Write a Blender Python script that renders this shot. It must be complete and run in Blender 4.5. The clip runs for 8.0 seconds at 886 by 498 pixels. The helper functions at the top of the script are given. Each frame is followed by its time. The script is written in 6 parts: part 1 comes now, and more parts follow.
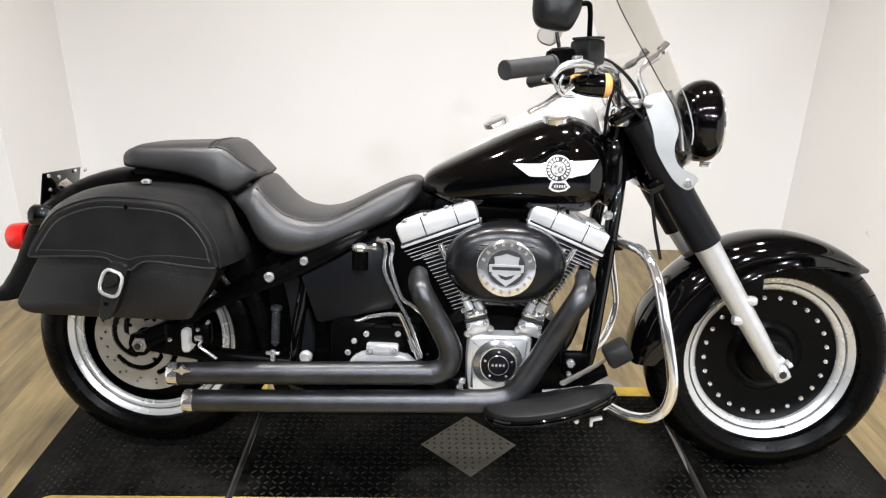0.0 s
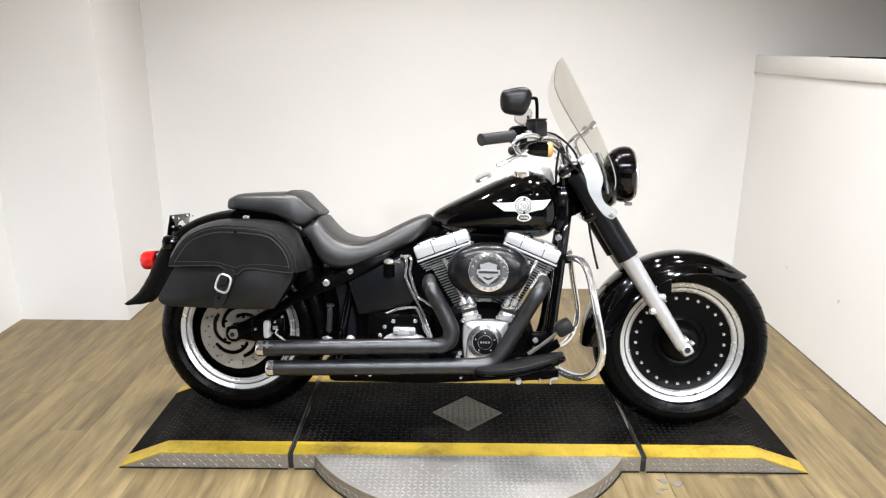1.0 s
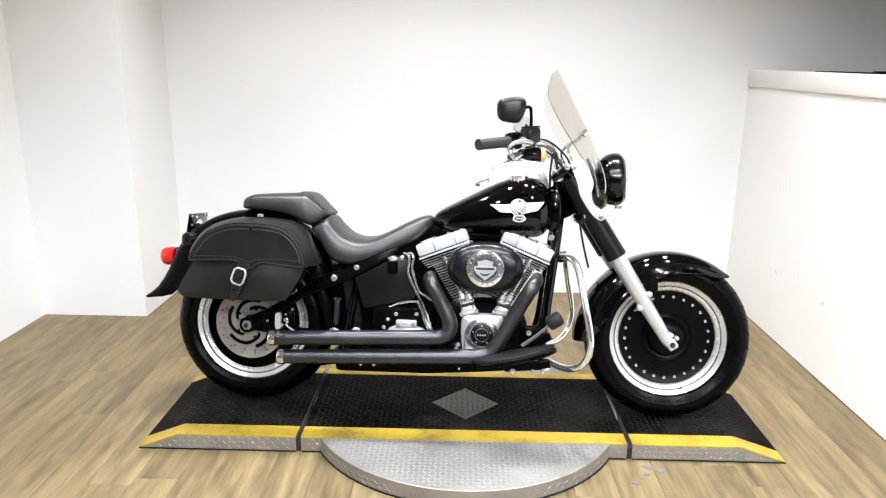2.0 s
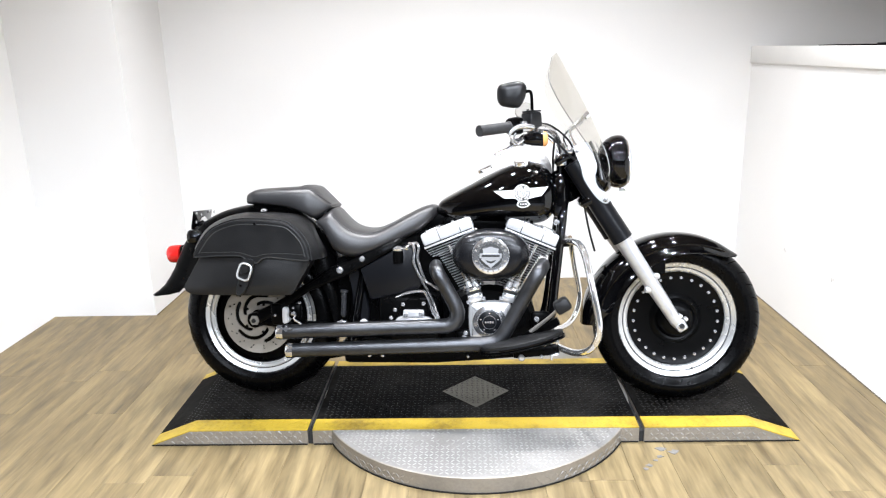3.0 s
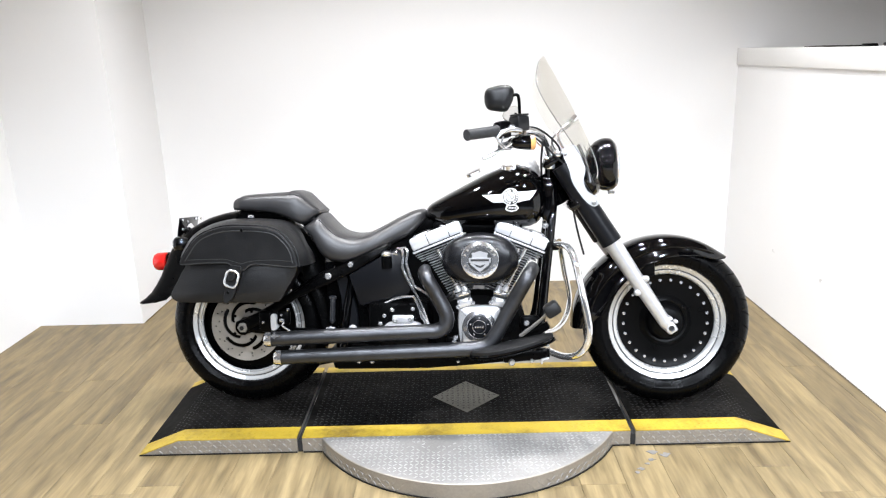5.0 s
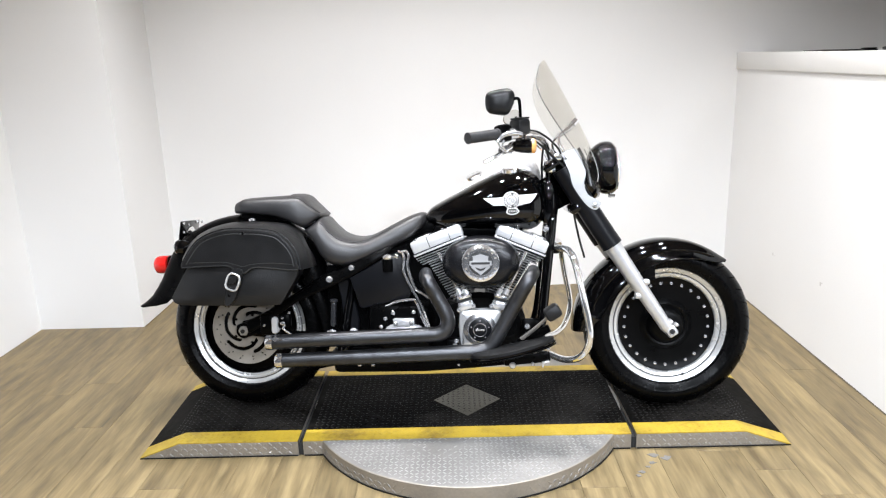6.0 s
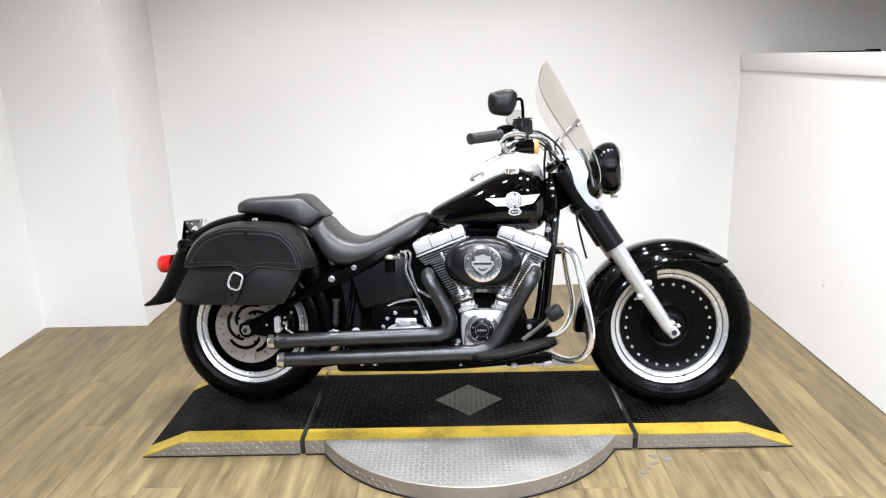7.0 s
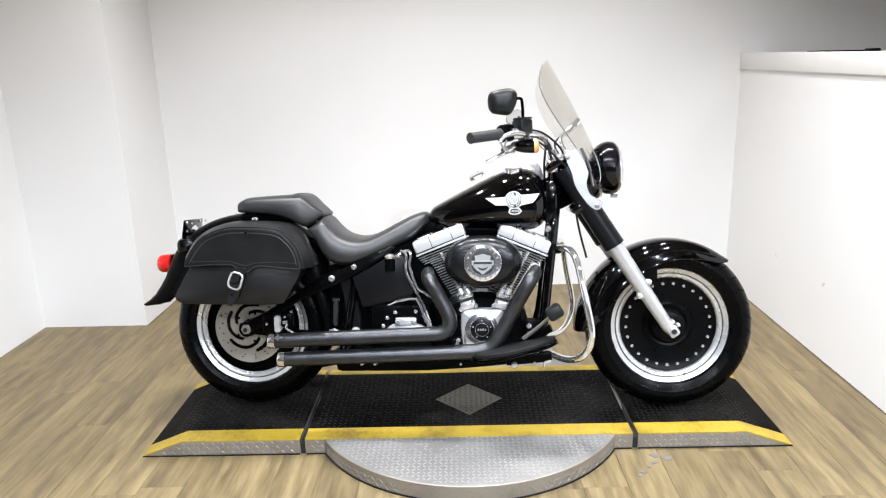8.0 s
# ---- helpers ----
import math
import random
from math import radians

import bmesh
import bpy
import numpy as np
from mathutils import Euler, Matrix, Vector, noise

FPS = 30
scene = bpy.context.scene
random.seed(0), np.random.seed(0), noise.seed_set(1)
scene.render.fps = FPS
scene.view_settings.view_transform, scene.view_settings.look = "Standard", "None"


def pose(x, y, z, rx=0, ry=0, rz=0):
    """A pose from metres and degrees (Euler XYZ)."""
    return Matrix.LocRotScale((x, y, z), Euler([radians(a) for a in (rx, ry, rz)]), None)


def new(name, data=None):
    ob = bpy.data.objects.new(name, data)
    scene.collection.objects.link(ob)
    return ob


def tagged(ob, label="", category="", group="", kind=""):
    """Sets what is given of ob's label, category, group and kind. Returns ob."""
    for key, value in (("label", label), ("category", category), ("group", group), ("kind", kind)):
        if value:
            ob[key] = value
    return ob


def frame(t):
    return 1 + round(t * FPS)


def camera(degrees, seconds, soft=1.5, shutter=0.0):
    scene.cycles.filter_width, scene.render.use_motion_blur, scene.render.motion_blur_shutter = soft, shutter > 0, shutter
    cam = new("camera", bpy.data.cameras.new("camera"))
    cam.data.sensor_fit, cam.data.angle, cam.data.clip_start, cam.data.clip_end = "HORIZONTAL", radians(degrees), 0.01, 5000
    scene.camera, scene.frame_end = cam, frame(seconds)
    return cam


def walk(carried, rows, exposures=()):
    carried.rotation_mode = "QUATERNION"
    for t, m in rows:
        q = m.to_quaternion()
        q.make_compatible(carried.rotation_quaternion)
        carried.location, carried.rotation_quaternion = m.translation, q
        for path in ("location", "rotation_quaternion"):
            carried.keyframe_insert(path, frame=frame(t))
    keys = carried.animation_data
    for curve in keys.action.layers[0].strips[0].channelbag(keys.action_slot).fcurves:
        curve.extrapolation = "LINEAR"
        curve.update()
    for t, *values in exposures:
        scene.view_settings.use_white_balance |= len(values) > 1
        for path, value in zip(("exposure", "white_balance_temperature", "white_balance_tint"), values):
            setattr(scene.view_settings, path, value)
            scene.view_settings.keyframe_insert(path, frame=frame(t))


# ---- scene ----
cam = camera(63.86, 8.0, 1.2)


def eye(x, y, z, pitch, yaw, roll):
    """Camera pose: place, then degrees of pitch, yaw and roll."""
    return pose(x, y, z, 0, 0, yaw) @ pose(0, 0, 0, pitch) @ pose(0, 0, 0, 0, roll) @ pose(0, 0, 0, 90)


PATH = [
    (0, -0.075, -1.644, 1.343, -22.238, -1.157, -1.251),
    (0.2, -0.054, -1.832, 1.369, -19.359, -0.962, -1.63),
    (0.5, -0.013, -2.086, 1.399, -18.927, 0.757, -0.859),
    (0.7, -0.017, -2.235, 1.413, -17.782, -0.27, -1.563),
    (1, -0.038, -2.448, 1.424, -15.957, 0.365, -0.32),
    (1.2, -0.046, -2.542, 1.438, -15.685, 0.978, -0.761),
    (1.5, -0.047, -2.636, 1.435, -15.24, 2.063, 0.62),
    (1.7, -0.026, -2.635, 1.428, -14.939, 1.015, -1.29),
    (2.8, 0.014, -2.614, 1.416, -15.574, 1.916, 1.745),
    (3, 0.009, -2.622, 1.413, -15.761, 1.832, 1.427),
    (3.5, 0.014, -2.622, 1.416, -15.778, 2.049, 1.754),
    (4, 0.013, -2.618, 1.412, -15.902, 0.936, 1.485),
    (4.5, 0.013, -2.619, 1.413, -15.09, 0.746, 2.158),
    (4.7, 0.015, -2.608, 1.413, -15.572, 0.957, 1.959),
    (5.8, 0.013, -2.608, 1.412, -15.113, 0.952, 1.585),
    (6, 0.011, -2.614, 1.409, -15.113, 1.002, 1.791),
    (6.5, 0.013, -2.614, 1.411, -15.272, 1.114, 1.809),
    (7, 0.014, -2.617, 1.413, -15.158, 1.259, 1.645),
    (7.5, 0.014, -2.617, 1.412, -14.933, 1.191, 1.999),
    (8, 0.014, -2.618, 1.411, -15.161, 1.256, 1.674),
]
EXPOSURES = [(0.0, -0.46, 6370, 10), (1.7, -0.28, 6270, 10), (2.8, -0.05, 5990, 10), (4.6, -0.05, 5990, 10), (5.8, -0.30, 6070, 10), (6.4, -0.36, 6080, 10), (8.0, -0.33, 6040, 10)]
walk(cam, [(r[0], eye(*r[1:])) for r in PATH], EXPOSURES)

# ---------------------------------------------------------------- light
CEILING = 2.80
world = bpy.data.worlds.new("world")
scene.world = world
world.use_nodes = True
world.node_tree.nodes["Background"].inputs[0].default_value = (0.9, 0.93, 1.0, 1)
world.node_tree.nodes["Background"].inputs[1].default_value = 0.02
LAMP_ROWS = [(0.30, 23.0, 128, (-1.08, -0.35, 0.40, 1.02)), (-1.5, 27.5, 126, (-1.0, -0.30, 0.42, 1.10)), (-3.5, 104.0, 163, (-0.5, 1.1, 2.4)), (-5.8, 160.0, 163, (-0.6, 1.4, 2.8))]


# ---------------------------------------------------------------- materials
def material(name, color, rough=0.5, metal=0.0, vary=0.12, scale=6.0, fine=90.0, bump=0.0, rvary=0.12, coat=0.0, stretch=(1, 1, 1), tint=None, spec=0.5, ramp_at=(0.35, 1.0)):
    """A surface with broad and fine variation in tone, gloss and relief."""
    m = bpy.data.materials.new(name)
    m.use_nodes = True
    n, l = m.node_tree.nodes, m.node_tree.links
    b = n["Principled BSDF"]
    tc, mp = n.new("ShaderNodeTexCoord"), n.new("ShaderNodeMapping")
    mp.inputs["Scale"].default_value = stretch
    l.new(tc.outputs["Object"], mp.inputs["Vector"])
    broad, small = n.new("ShaderNodeTexNoise"), n.new("ShaderNodeTexNoise")
    broad.inputs["Scale"].default_value, small.inputs["Scale"].default_value = scale, fine
    broad.inputs["Detail"].default_value, small.inputs["Detail"].default_value = 3, 2
    for t in (broad, small):
        l.new(mp.outputs["Vector"], t.inputs["Vector"])
    add = n.new("ShaderNodeMath")
    add.operation = "MULTIPLY_ADD"
    add.inputs[1].default_value = 0.35
    l.new(small.outputs["Fac"], add.inputs[0])
    l.new(broad.outputs["Fac"], add.inputs[2])
    ramp = n.new("ShaderNodeMapRange")
    ramp.inputs["From Min"].default_value, ramp.inputs["From Max"].default_value = ramp_at
    l.new(add.outputs[0], ramp.inputs["Value"])
    mix = n.new("ShaderNodeMix")
    mix.data_type = "RGBA"
    dark = [c * (1 - vary) for c in color]
    light = [min(1, c * (1 + vary)) for c in (tint or color)]
    mix.inputs["A"].default_value, mix.inputs["B"].default_value = (*dark, 1), (*light, 1)
    l.new(ramp.outputs[0], mix.inputs["Factor"])
    l.new(mix.outputs["Result"], b.inputs["Base Color"])
    rr = n.new("ShaderNodeMapRange")
    rr.inputs["To Min"].default_value, rr.inputs["To Max"].default_value = max(0.02, rough * (1 - rvary)), min(1, rough * (1 + rvary))
    l.new(broad.outputs["Fac"], rr.inputs["Value"])
    l.new(rr.outputs[0], b.inputs["Roughness"])
    b.inputs["Metallic"].default_value = metal
    b.inputs["Specular IOR Level"].default_value = spec
    b.inputs["Coat Weight"].default_value = coat
    b.inputs["Coat Roughness"].default_value = 0.03
    if bump:
        bp = n.new("ShaderNodeBump")
        bp.inputs["Strength"].default_value, bp.inputs["Distance"].default_value = bump, 0.002
        l.new(small.outputs["Fac"], bp.inputs["Height"])
        l.new(bp.outputs[0], b.inputs["Normal"])
    return m


def clear(name, tint, gloss=0.10):
    """Thin clear plastic or glass sheet."""
    m = bpy.data.materials.new(name)
    m.use_nodes = True
    n, l = m.node_tree.nodes, m.node_tree.links
    n.remove(n["Principled BSDF"])
    tr, gl, mx = n.new("ShaderNodeBsdfTransparent"), n.new("ShaderNodeBsdfGlossy"), n.new("ShaderNodeMixShader")
    tr.inputs[0].default_value = (*tint, 1)
    gl.inputs["Roughness"].default_value = 0.03
    mx.inputs[0].default_value = gloss
    l.new(tr.outputs[0], mx.inputs[1])
    l.new(gl.outputs[0], mx.inputs[2])
    l.new(mx.outputs[0], n["Material Output"].inputs[0])
    return m


def plank_material():
    m = material("vinyl wood plank", (0.090, 0.0625, 0.028), 0.48, vary=0.15, scale=6, fine=26, bump=0.08, stretch=(4.4, 0.38, 1), tint=(0.216, 0.162, 0.077), spec=0.50, rvary=0.3, ramp_at=(0.38, 0.92))
    n, l = m.node_tree.nodes, m.node_tree.links
    info, off = n.new("ShaderNodeObjectInfo"), n.new("ShaderNodeVectorMath")
    off.operation = "ADD"
    tc = next(x for x in n if x.type == "TEX_COORD")
    mp = next(x for x in n if x.type == "MAPPING")
    sc = n.new("ShaderNodeMath")
    sc.operation = "MULTIPLY"
    sc.inputs[1].default_value = 57.0
    l.new(info.outputs["Random"], sc.inputs[0])
    l.new(tc.outputs["Object"], off.inputs[0])
    l.new(sc.outputs[0], off.inputs[1])
    l.new(off.outputs[0], mp.inputs["Vector"])
    hsv = n.new("ShaderNodeHueSaturation")
    val = n.new("ShaderNodeMapRange")
    val.inputs["To Min"].default_value, val.inputs["To Max"].default_value = 0.90, 1.12
    l.new(info.outputs["Random"], val.inputs["Value"])
    stain, dim, both = n.new("ShaderNodeTexNoise"), n.new("ShaderNodeMapRange"), n.new("ShaderNodeMath")
    wide = n.new("ShaderNodeMapping")
    wide.inputs["Scale"].default_value = (2.0, 0.60, 1)
    l.new(off.outputs[0], wide.inputs["Vector"])
    l.new(wide.outputs["Vector"], stain.inputs["Vector"])
    stain.inputs["Scale"].default_value, stain.inputs["Detail"].default_value = 6.0, 5
    stain.inputs["Distortion"].default_value = 0.8
    dim.inputs["From Min"].default_value, dim.inputs["From Max"].default_value = 0.46, 0.74
    dim.inputs["To Min"].default_value, dim.inputs["To Max"].default_value = 1.04, 0.76
    l.new(stain.outputs["Fac"], dim.inputs["Value"])
    both.operation = "MULTIPLY"
    l.new(val.outputs[0], both.inputs[0])
    l.new(dim.outputs[0], both.inputs[1])
    # wheel scuffs run in a ring round the turntable
    where, away, off_ring = n.new("ShaderNodeNewGeometry"), n.new("ShaderNodeVectorMath"), n.new("ShaderNodeMath")
    away.operation, off_ring.operation = "DISTANCE", "SUBTRACT"
    away.inputs[1].default_value, off_ring.inputs[1].default_value = (0.04, 0.02, 0.0), 0.985
    l.new(where.outputs["Position"], away.inputs[0])
    l.new(away.outputs["Value"], off_ring.inputs[0])
    size, scuff, rub, patchy, worn_off = (n.new("ShaderNodeMath"), n.new("ShaderNodeMapRange"), n.new("ShaderNodeTexNoise"), n.new("ShaderNodeMath"), n.new("ShaderNodeMath"))
    size.operation, patchy.operation, worn_off.operation = "ABSOLUTE", "MULTIPLY", "SUBTRACT"
    l.new(off_ring.outputs[0], size.inputs[0])
    scuff.inputs["From Max"].default_value, scuff.inputs["To Min"].default_value, scuff.inputs["To Max"].default_value = 0.055, 0.42, 0.0
    l.new(size.outputs[0], scuff.inputs["Value"])
    rub.inputs["Scale"].default_value, rub.inputs["Detail"].default_value = 9.0, 4
    l.new(where.outputs["Position"], rub.inputs["Vector"])
    l.new(scuff.outputs[0], patchy.inputs[0])
    l.new(rub.outputs["Fac"], patchy.inputs[1])
    worn_off.inputs[0].default_value = 1.0
    l.new(patchy.outputs[0], worn_off.inputs[1])
    total = n.new("ShaderNodeMath")
    total.operation = "MULTIPLY"
    l.new(both.outputs[0], total.inputs[0])
    l.new(worn_off.outputs[0], total.inputs[1])
    l.new(total.outputs[0], hsv.inputs["Value"])
    mix = next(x for x in n if x.type == "MIX")
    l.new(mix.outputs["Result"], hsv.inputs["Color"])
    l.new(hsv.outputs[0], n["Principled BSDF"].inputs["Base Color"])
    return m


WALL = material("white wall paint", (0.84, 0.835, 0.825), 0.6, vary=0.03, scale=1.2, fine=160, bump=0.05)
# ceiling is out of view; its brown tint warms light on the upper walls
CEIL = material("ceiling board, brown for warm bounce", (0.27, 0.215, 0.165), 0.8, vary=0.05, scale=2)
PLANK = plank_material()
# unseen floor, added in grey so the chrome reflects less wood colour
SLAB = material("unseen grey hall floor", (0.17, 0.17, 0.175), 0.6, vary=0.15, scale=2)
PLATE = material("aluminium tread plate", (0.25, 0.225, 0.19), 0.42, 0.45, vary=0.28, scale=5, fine=110, bump=0.15, rvary=0.35)
DISCLUG = material("worn turntable tread and lit side lugs", (0.295, 0.286, 0.272), 0.46, 0.45, vary=0.3, scale=12)
TREADGAP = material("black tyre groove", (0.0006, 0.0006, 0.0006), 0.7, spec=0.02)
DISCTOP = material("bright worn turntable plate, rim glints", (0.222, 0.213, 0.200), 0.52, 0.45, vary=0.28, scale=5, fine=120, bump=0.2, rvary=0.3)
INLAY = material("dull inlay tread plate", (0.080, 0.074, 0.056), 0.42, 0.40, vary=0.26, scale=9, fine=110, bump=0.15, rvary=0.35)
DECK = material("black painted deck", (0.0010, 0.0010, 0.0009), 0.50, vary=0.3, scale=3.2, fine=38, bump=0.3, rvary=0.4, tint=(0.013, 0.0118, 0.0105), spec=0.02, ramp_at=(0.58, 0.92))
LUG = material("worn black tread", (0.002, 0.002, 0.002), 0.33, vary=0.3, scale=4, fine=60, bump=0.1, spec=0.075, rvary=0.5, tint=(0.017, 0.0155, 0.014), ramp_at=(0.60, 0.95))
YELLOW = material("yellow safety paint", (0.20, 0.130, 0.014), 0.5, vary=0.14, scale=7, fine=60, bump=0.2, tint=(0.340, 0.236, 0.018), ramp_at=(0.40, 0.72))
GLOSS = material("gloss black paint", (0.0010, 0.0010, 0.0012), 0.06, vary=0.1, coat=0.45, spec=0.22, rvary=0.1)
SATIN = material("satin black metal", (0.0012, 0.0012, 0.0013), 0.28, vary=0.25, scale=14, bump=0.05, spec=0.06)
AIRBLACK = material("semi-gloss black cover paint", (0.0055, 0.0057, 0.0068), 0.26, vary=0.2, scale=10, bump=0.05, spec=0.36)
DENIM = material("matt black paint", (0.0052, 0.0055, 0.0068), 0.30, vary=0.2, scale=10, bump=0.05, spec=0.2)
EXHAUST = material("ceramic black exhaust", (0.068, 0.069, 0.073), 0.37, 0.95, vary=0.25, scale=22, fine=260, bump=0.22, rvary=0.25)
POLISHED = material("polished aluminium", (0.78, 0.78, 0.785), 0.18, 0.66, vary=0.06, scale=16, fine=180, bump=0.04)
BRIGHT = material("bright zinc hardware", (0.62, 0.62, 0.625), 0.16, 0.75, vary=0.05, scale=40)
BRACKET = material("brushed bracket steel", (0.66, 0.665, 0.66), 0.26, 0.68, vary=0.08, scale=18)
CHROME = material("chrome", (0.90, 0.90, 0.91), 0.08, 0.92, vary=0.04, scale=14, rvary=0.4)
SILVER = material("silver powder coat", (0.76, 0.76, 0.762), 0.29, 0.42, vary=0.06, scale=18, fine=180, bump=0.05)
DASH = material("bright chromed dash", (0.80, 0.80, 0.795), 0.22, 0.50, vary=0.05, scale=14, fine=160)
FORK = material("silver fork slider", (0.60, 0.60, 0.605), 0.30, 0.62, vary=0.10, scale=20, bump=0.03)
RIM = material("machined rim", (0.60, 0.60, 0.59), 0.27, 0.62, vary=0.05, scale=12, fine=200, rvary=0.1)
STEEL = material("brake disc steel", (0.30, 0.28, 0.25), 0.36, 0.35, vary=0.12, scale=30, fine=220, bump=0.08)
DAMPER = material("dark grey damper paint", (0.020, 0.0205, 0.023), 0.35, vary=0.2, scale=20)
RUBBER = material("tyre rubber", (0.0013, 0.0013, 0.0014), 0.25, vary=0.25, scale=26, fine=120, bump=0.2, spec=0.075, rvary=0.6)
WHEEL = material("semi-gloss black wheel paint", (0.0014, 0.0014, 0.0015), 0.30, vary=0.25, scale=10, fine=160, bump=0.06, spec=0.09, rvary=0.3)
MIRRORBACK = material("black moulded plastic", (0.010, 0.010, 0.0105), 0.30, vary=0.2, scale=20, fine=300, bump=0.12, spec=0.35)
GRIP = material("grey textured grip rubber", (0.026, 0.026, 0.027), 0.55, vary=0.3, scale=60, fine=400, bump=0.4, spec=0.4)
PAD = material("black rubber", (0.006, 0.006, 0.0063), 0.5, vary=0.2, scale=30, bump=0.2, spec=0.3)
VINYL = material("black seat vinyl", (0.0190, 0.0184, 0.0192), 0.40, vary=0.28, scale=9, fine=420, bump=0.2, spec=0.66)
LEATHER = material("black leather", (0.0085, 0.0085, 0.0088), 0.36, vary=0.3, scale=14, fine=300, bump=0.3, spec=0.30, rvary=0.35)
THREAD = material("grey edge piping", (0.026, 0.026, 0.026), 0.4)
RED = material("red lens", (0.62, 0.015, 0.012), 0.12, vary=0.1, coat=0.6)
AMBER = material("amber lens", (0.86, 0.43, 0.13), 0.22, vary=0.1, coat=0.5)
WHITE = material("white badge enamel", (0.78, 0.77, 0.75), 0.3, vary=0.05)
PLATEGREY = material("dark badge enamel", (0.03, 0.03, 0.03), 0.3)
PEWTER = material("pewter badge relief", (0.10, 0.10, 0.10), 0.35, 0.2, vary=0.2, scale=170, fine=320, tint=(0.62, 0.62, 0.61), ramp_at=(0.55, 0.80))
SHIELD = clear("smoke tinted acrylic", (0.955, 0.949, 0.931), 0.05)
BEZEL = material("polished bezel, reflections in grey", (0.42, 0.42, 0.43), 0.18, 0.9, vary=0.15, scale=30)
LENS = clear("headlight glass", (0.85, 0.9, 0.95), 0.35)
CAULK = material("grimy brown caulk", (0.10, 0.08, 0.06), 0.7, vary=0.4, scale=8)
KNOCK = material("grey knocked paint", (0.64, 0.625, 0.61), 0.7, vary=0.2, scale=60)
DARK = material("dark gap", (0.008, 0.008, 0.008), 0.8)
WHITEBOARD = material("ledge paint", (0.78, 0.77, 0.75), 0.5, vary=0.04, scale=3, bump=0.04)
LAMPWHITE = material("lamp housing", (0.75, 0.75, 0.74), 0.5, vary=0.03)


# ---------------------------------------------------------------- mesh helpers
def part(name, bm, mat, parent=None, label="", sharp=38):
    """Links a bmesh as one object, smooth but for its sharp edges."""
    me = bpy.data.meshes.new(name)
    bmesh.ops.recalc_face_normals(bm, faces=bm.faces)
    bm.to_mesh(me)
    bm.free()
    me.materials.append(mat)
    me.polygons.foreach_set("use_smooth", [True] * len(me.polygons))
    me.set_sharp_from_angle(angle=radians(sharp))
    ob = new(name, me)
    if parent is not None:
        ob.parent = parent
    if label:
        ob["label"] = label
    return ob


def thing(name, label, category, m=None, group="", kind=""):
    ob = new(name)
    ob.empty_display_size = 0.1
    if m is not None:
        ob.matrix_world = m
    return tagged(ob, label, category, group, kind)


def block(bm, c, size, bevel=0.0, m=None, seg=2):
    """A box with rounded edges, centred on c, turned by m."""
    r = bmesh.ops.create_cube(bm, size=1.0)
    v = r["verts"]
    bmesh.ops.scale(bm, vec=size, verts=v)
    if bevel:
        e = list({e for x in v for e in x.link_edges})
        r = bmesh.ops.bevel(bm, geom=e, offset=bevel, segments=seg, profile=0.5, affect="EDGES")
        v = list({x for f in r["faces"] for x in f.verts} | {x for x in v if x.is_valid})
    bmesh.ops.transform(bm, matrix=Matrix.Translation(c) @ (m or Matrix()), verts=v)
    return bm


def smooth_line(pts, n=8):
    """A Catmull-Rom line through pts."""
    p = [Vector(a) for a in pts]
    if len(p) < 3:
        return p
    p = [p[0] * 2 - p[1]] + p + [p[-1] * 2 - p[-2]]
    out = []
    for i in range(1, len(p) - 2):
        a, b, c, d = p[i - 1:i + 3]
        for k in range(n):
            t = k / n
            out.append(0.5 * (2 * b + (c - a) * t + (2 * a - 5 * b + 4 * c - d) * t * t + (3 * b - a - 3 * c + d) * t ** 3))
    return out + [p[-2]]


def smooth_loop(pts, n=6):
    """A closed Catmull-Rom loop through 2D points."""
    k, out = len(pts), []
    p = [Vector(a) for a in pts]
    for i in range(k):
        a, b, c, d = p[i - 1], p[i], p[(i + 1) % k], p[(i + 2) % k]
        for j in range(n):
            t = j / n
            out.append(0.5 * (2 * b + (c - a) * t + (2 * a - 5 * b + 4 * c - d) * t * t + (3 * b - a - 3 * c + d) * t ** 3))
    return out


def loft(bm, rings, caps=True, closed=False):
    """Skins rings of equal count."""
    vs = [[bm.verts.new(p) for p in r] for r in rings]
    n = len(vs[0])
    pairs = list(zip(vs, vs[1:])) + ([(vs[-1], vs[0])] if closed else [])
    for a, b in pairs:
        for i in range(n):
            bm.faces.new((a[i], a[(i + 1) % n], b[(i + 1) % n], b[i]))
    if caps and not closed:
        bm.faces.new(vs[0][::-1])
        bm.faces.new(vs[-1])
    return bm


def tube(bm, pts, r, seg=12, n=8, flat=1.0):
    """A round bar along a smooth line; r is one radius or one for each given point."""
    line = smooth_line(pts, n)
    rs = [r] * len(line) if isinstance(r, (int, float)) else np.interp(np.linspace(0, 1, len(line)), np.linspace(0, 1, len(r)), r).tolist()
    rings, up = [], None
    for i, p in enumerate(line):
        d = (line[min(i + 1, len(line) - 1)] - line[max(i - 1, 0)]).normalized()
        if up is None:
            up = d.orthogonal().normalized()
        up = (up - d * up.dot(d)).normalized()
        side = d.cross(up)
        rings.append([p + rs[i] * (math.cos(a) * up + flat * math.sin(a) * side) for a in (2 * math.pi * k / seg for k in range(seg))])
    return loft(bm, rings)


def lathe(bm, profile, m=None, seg=48, closed=False):
    """Turns (height, radius) points about the local z axis, then moves by m."""
    m = m or Matrix()
    rings = [[m @ Vector((max(r, 1e-4) * math.cos(a), max(r, 1e-4) * math.sin(a), h)) for a in (2 * math.pi * k / seg for k in range(seg))] for h, r in profile]
    return loft(bm, rings, caps=not closed, closed=closed)


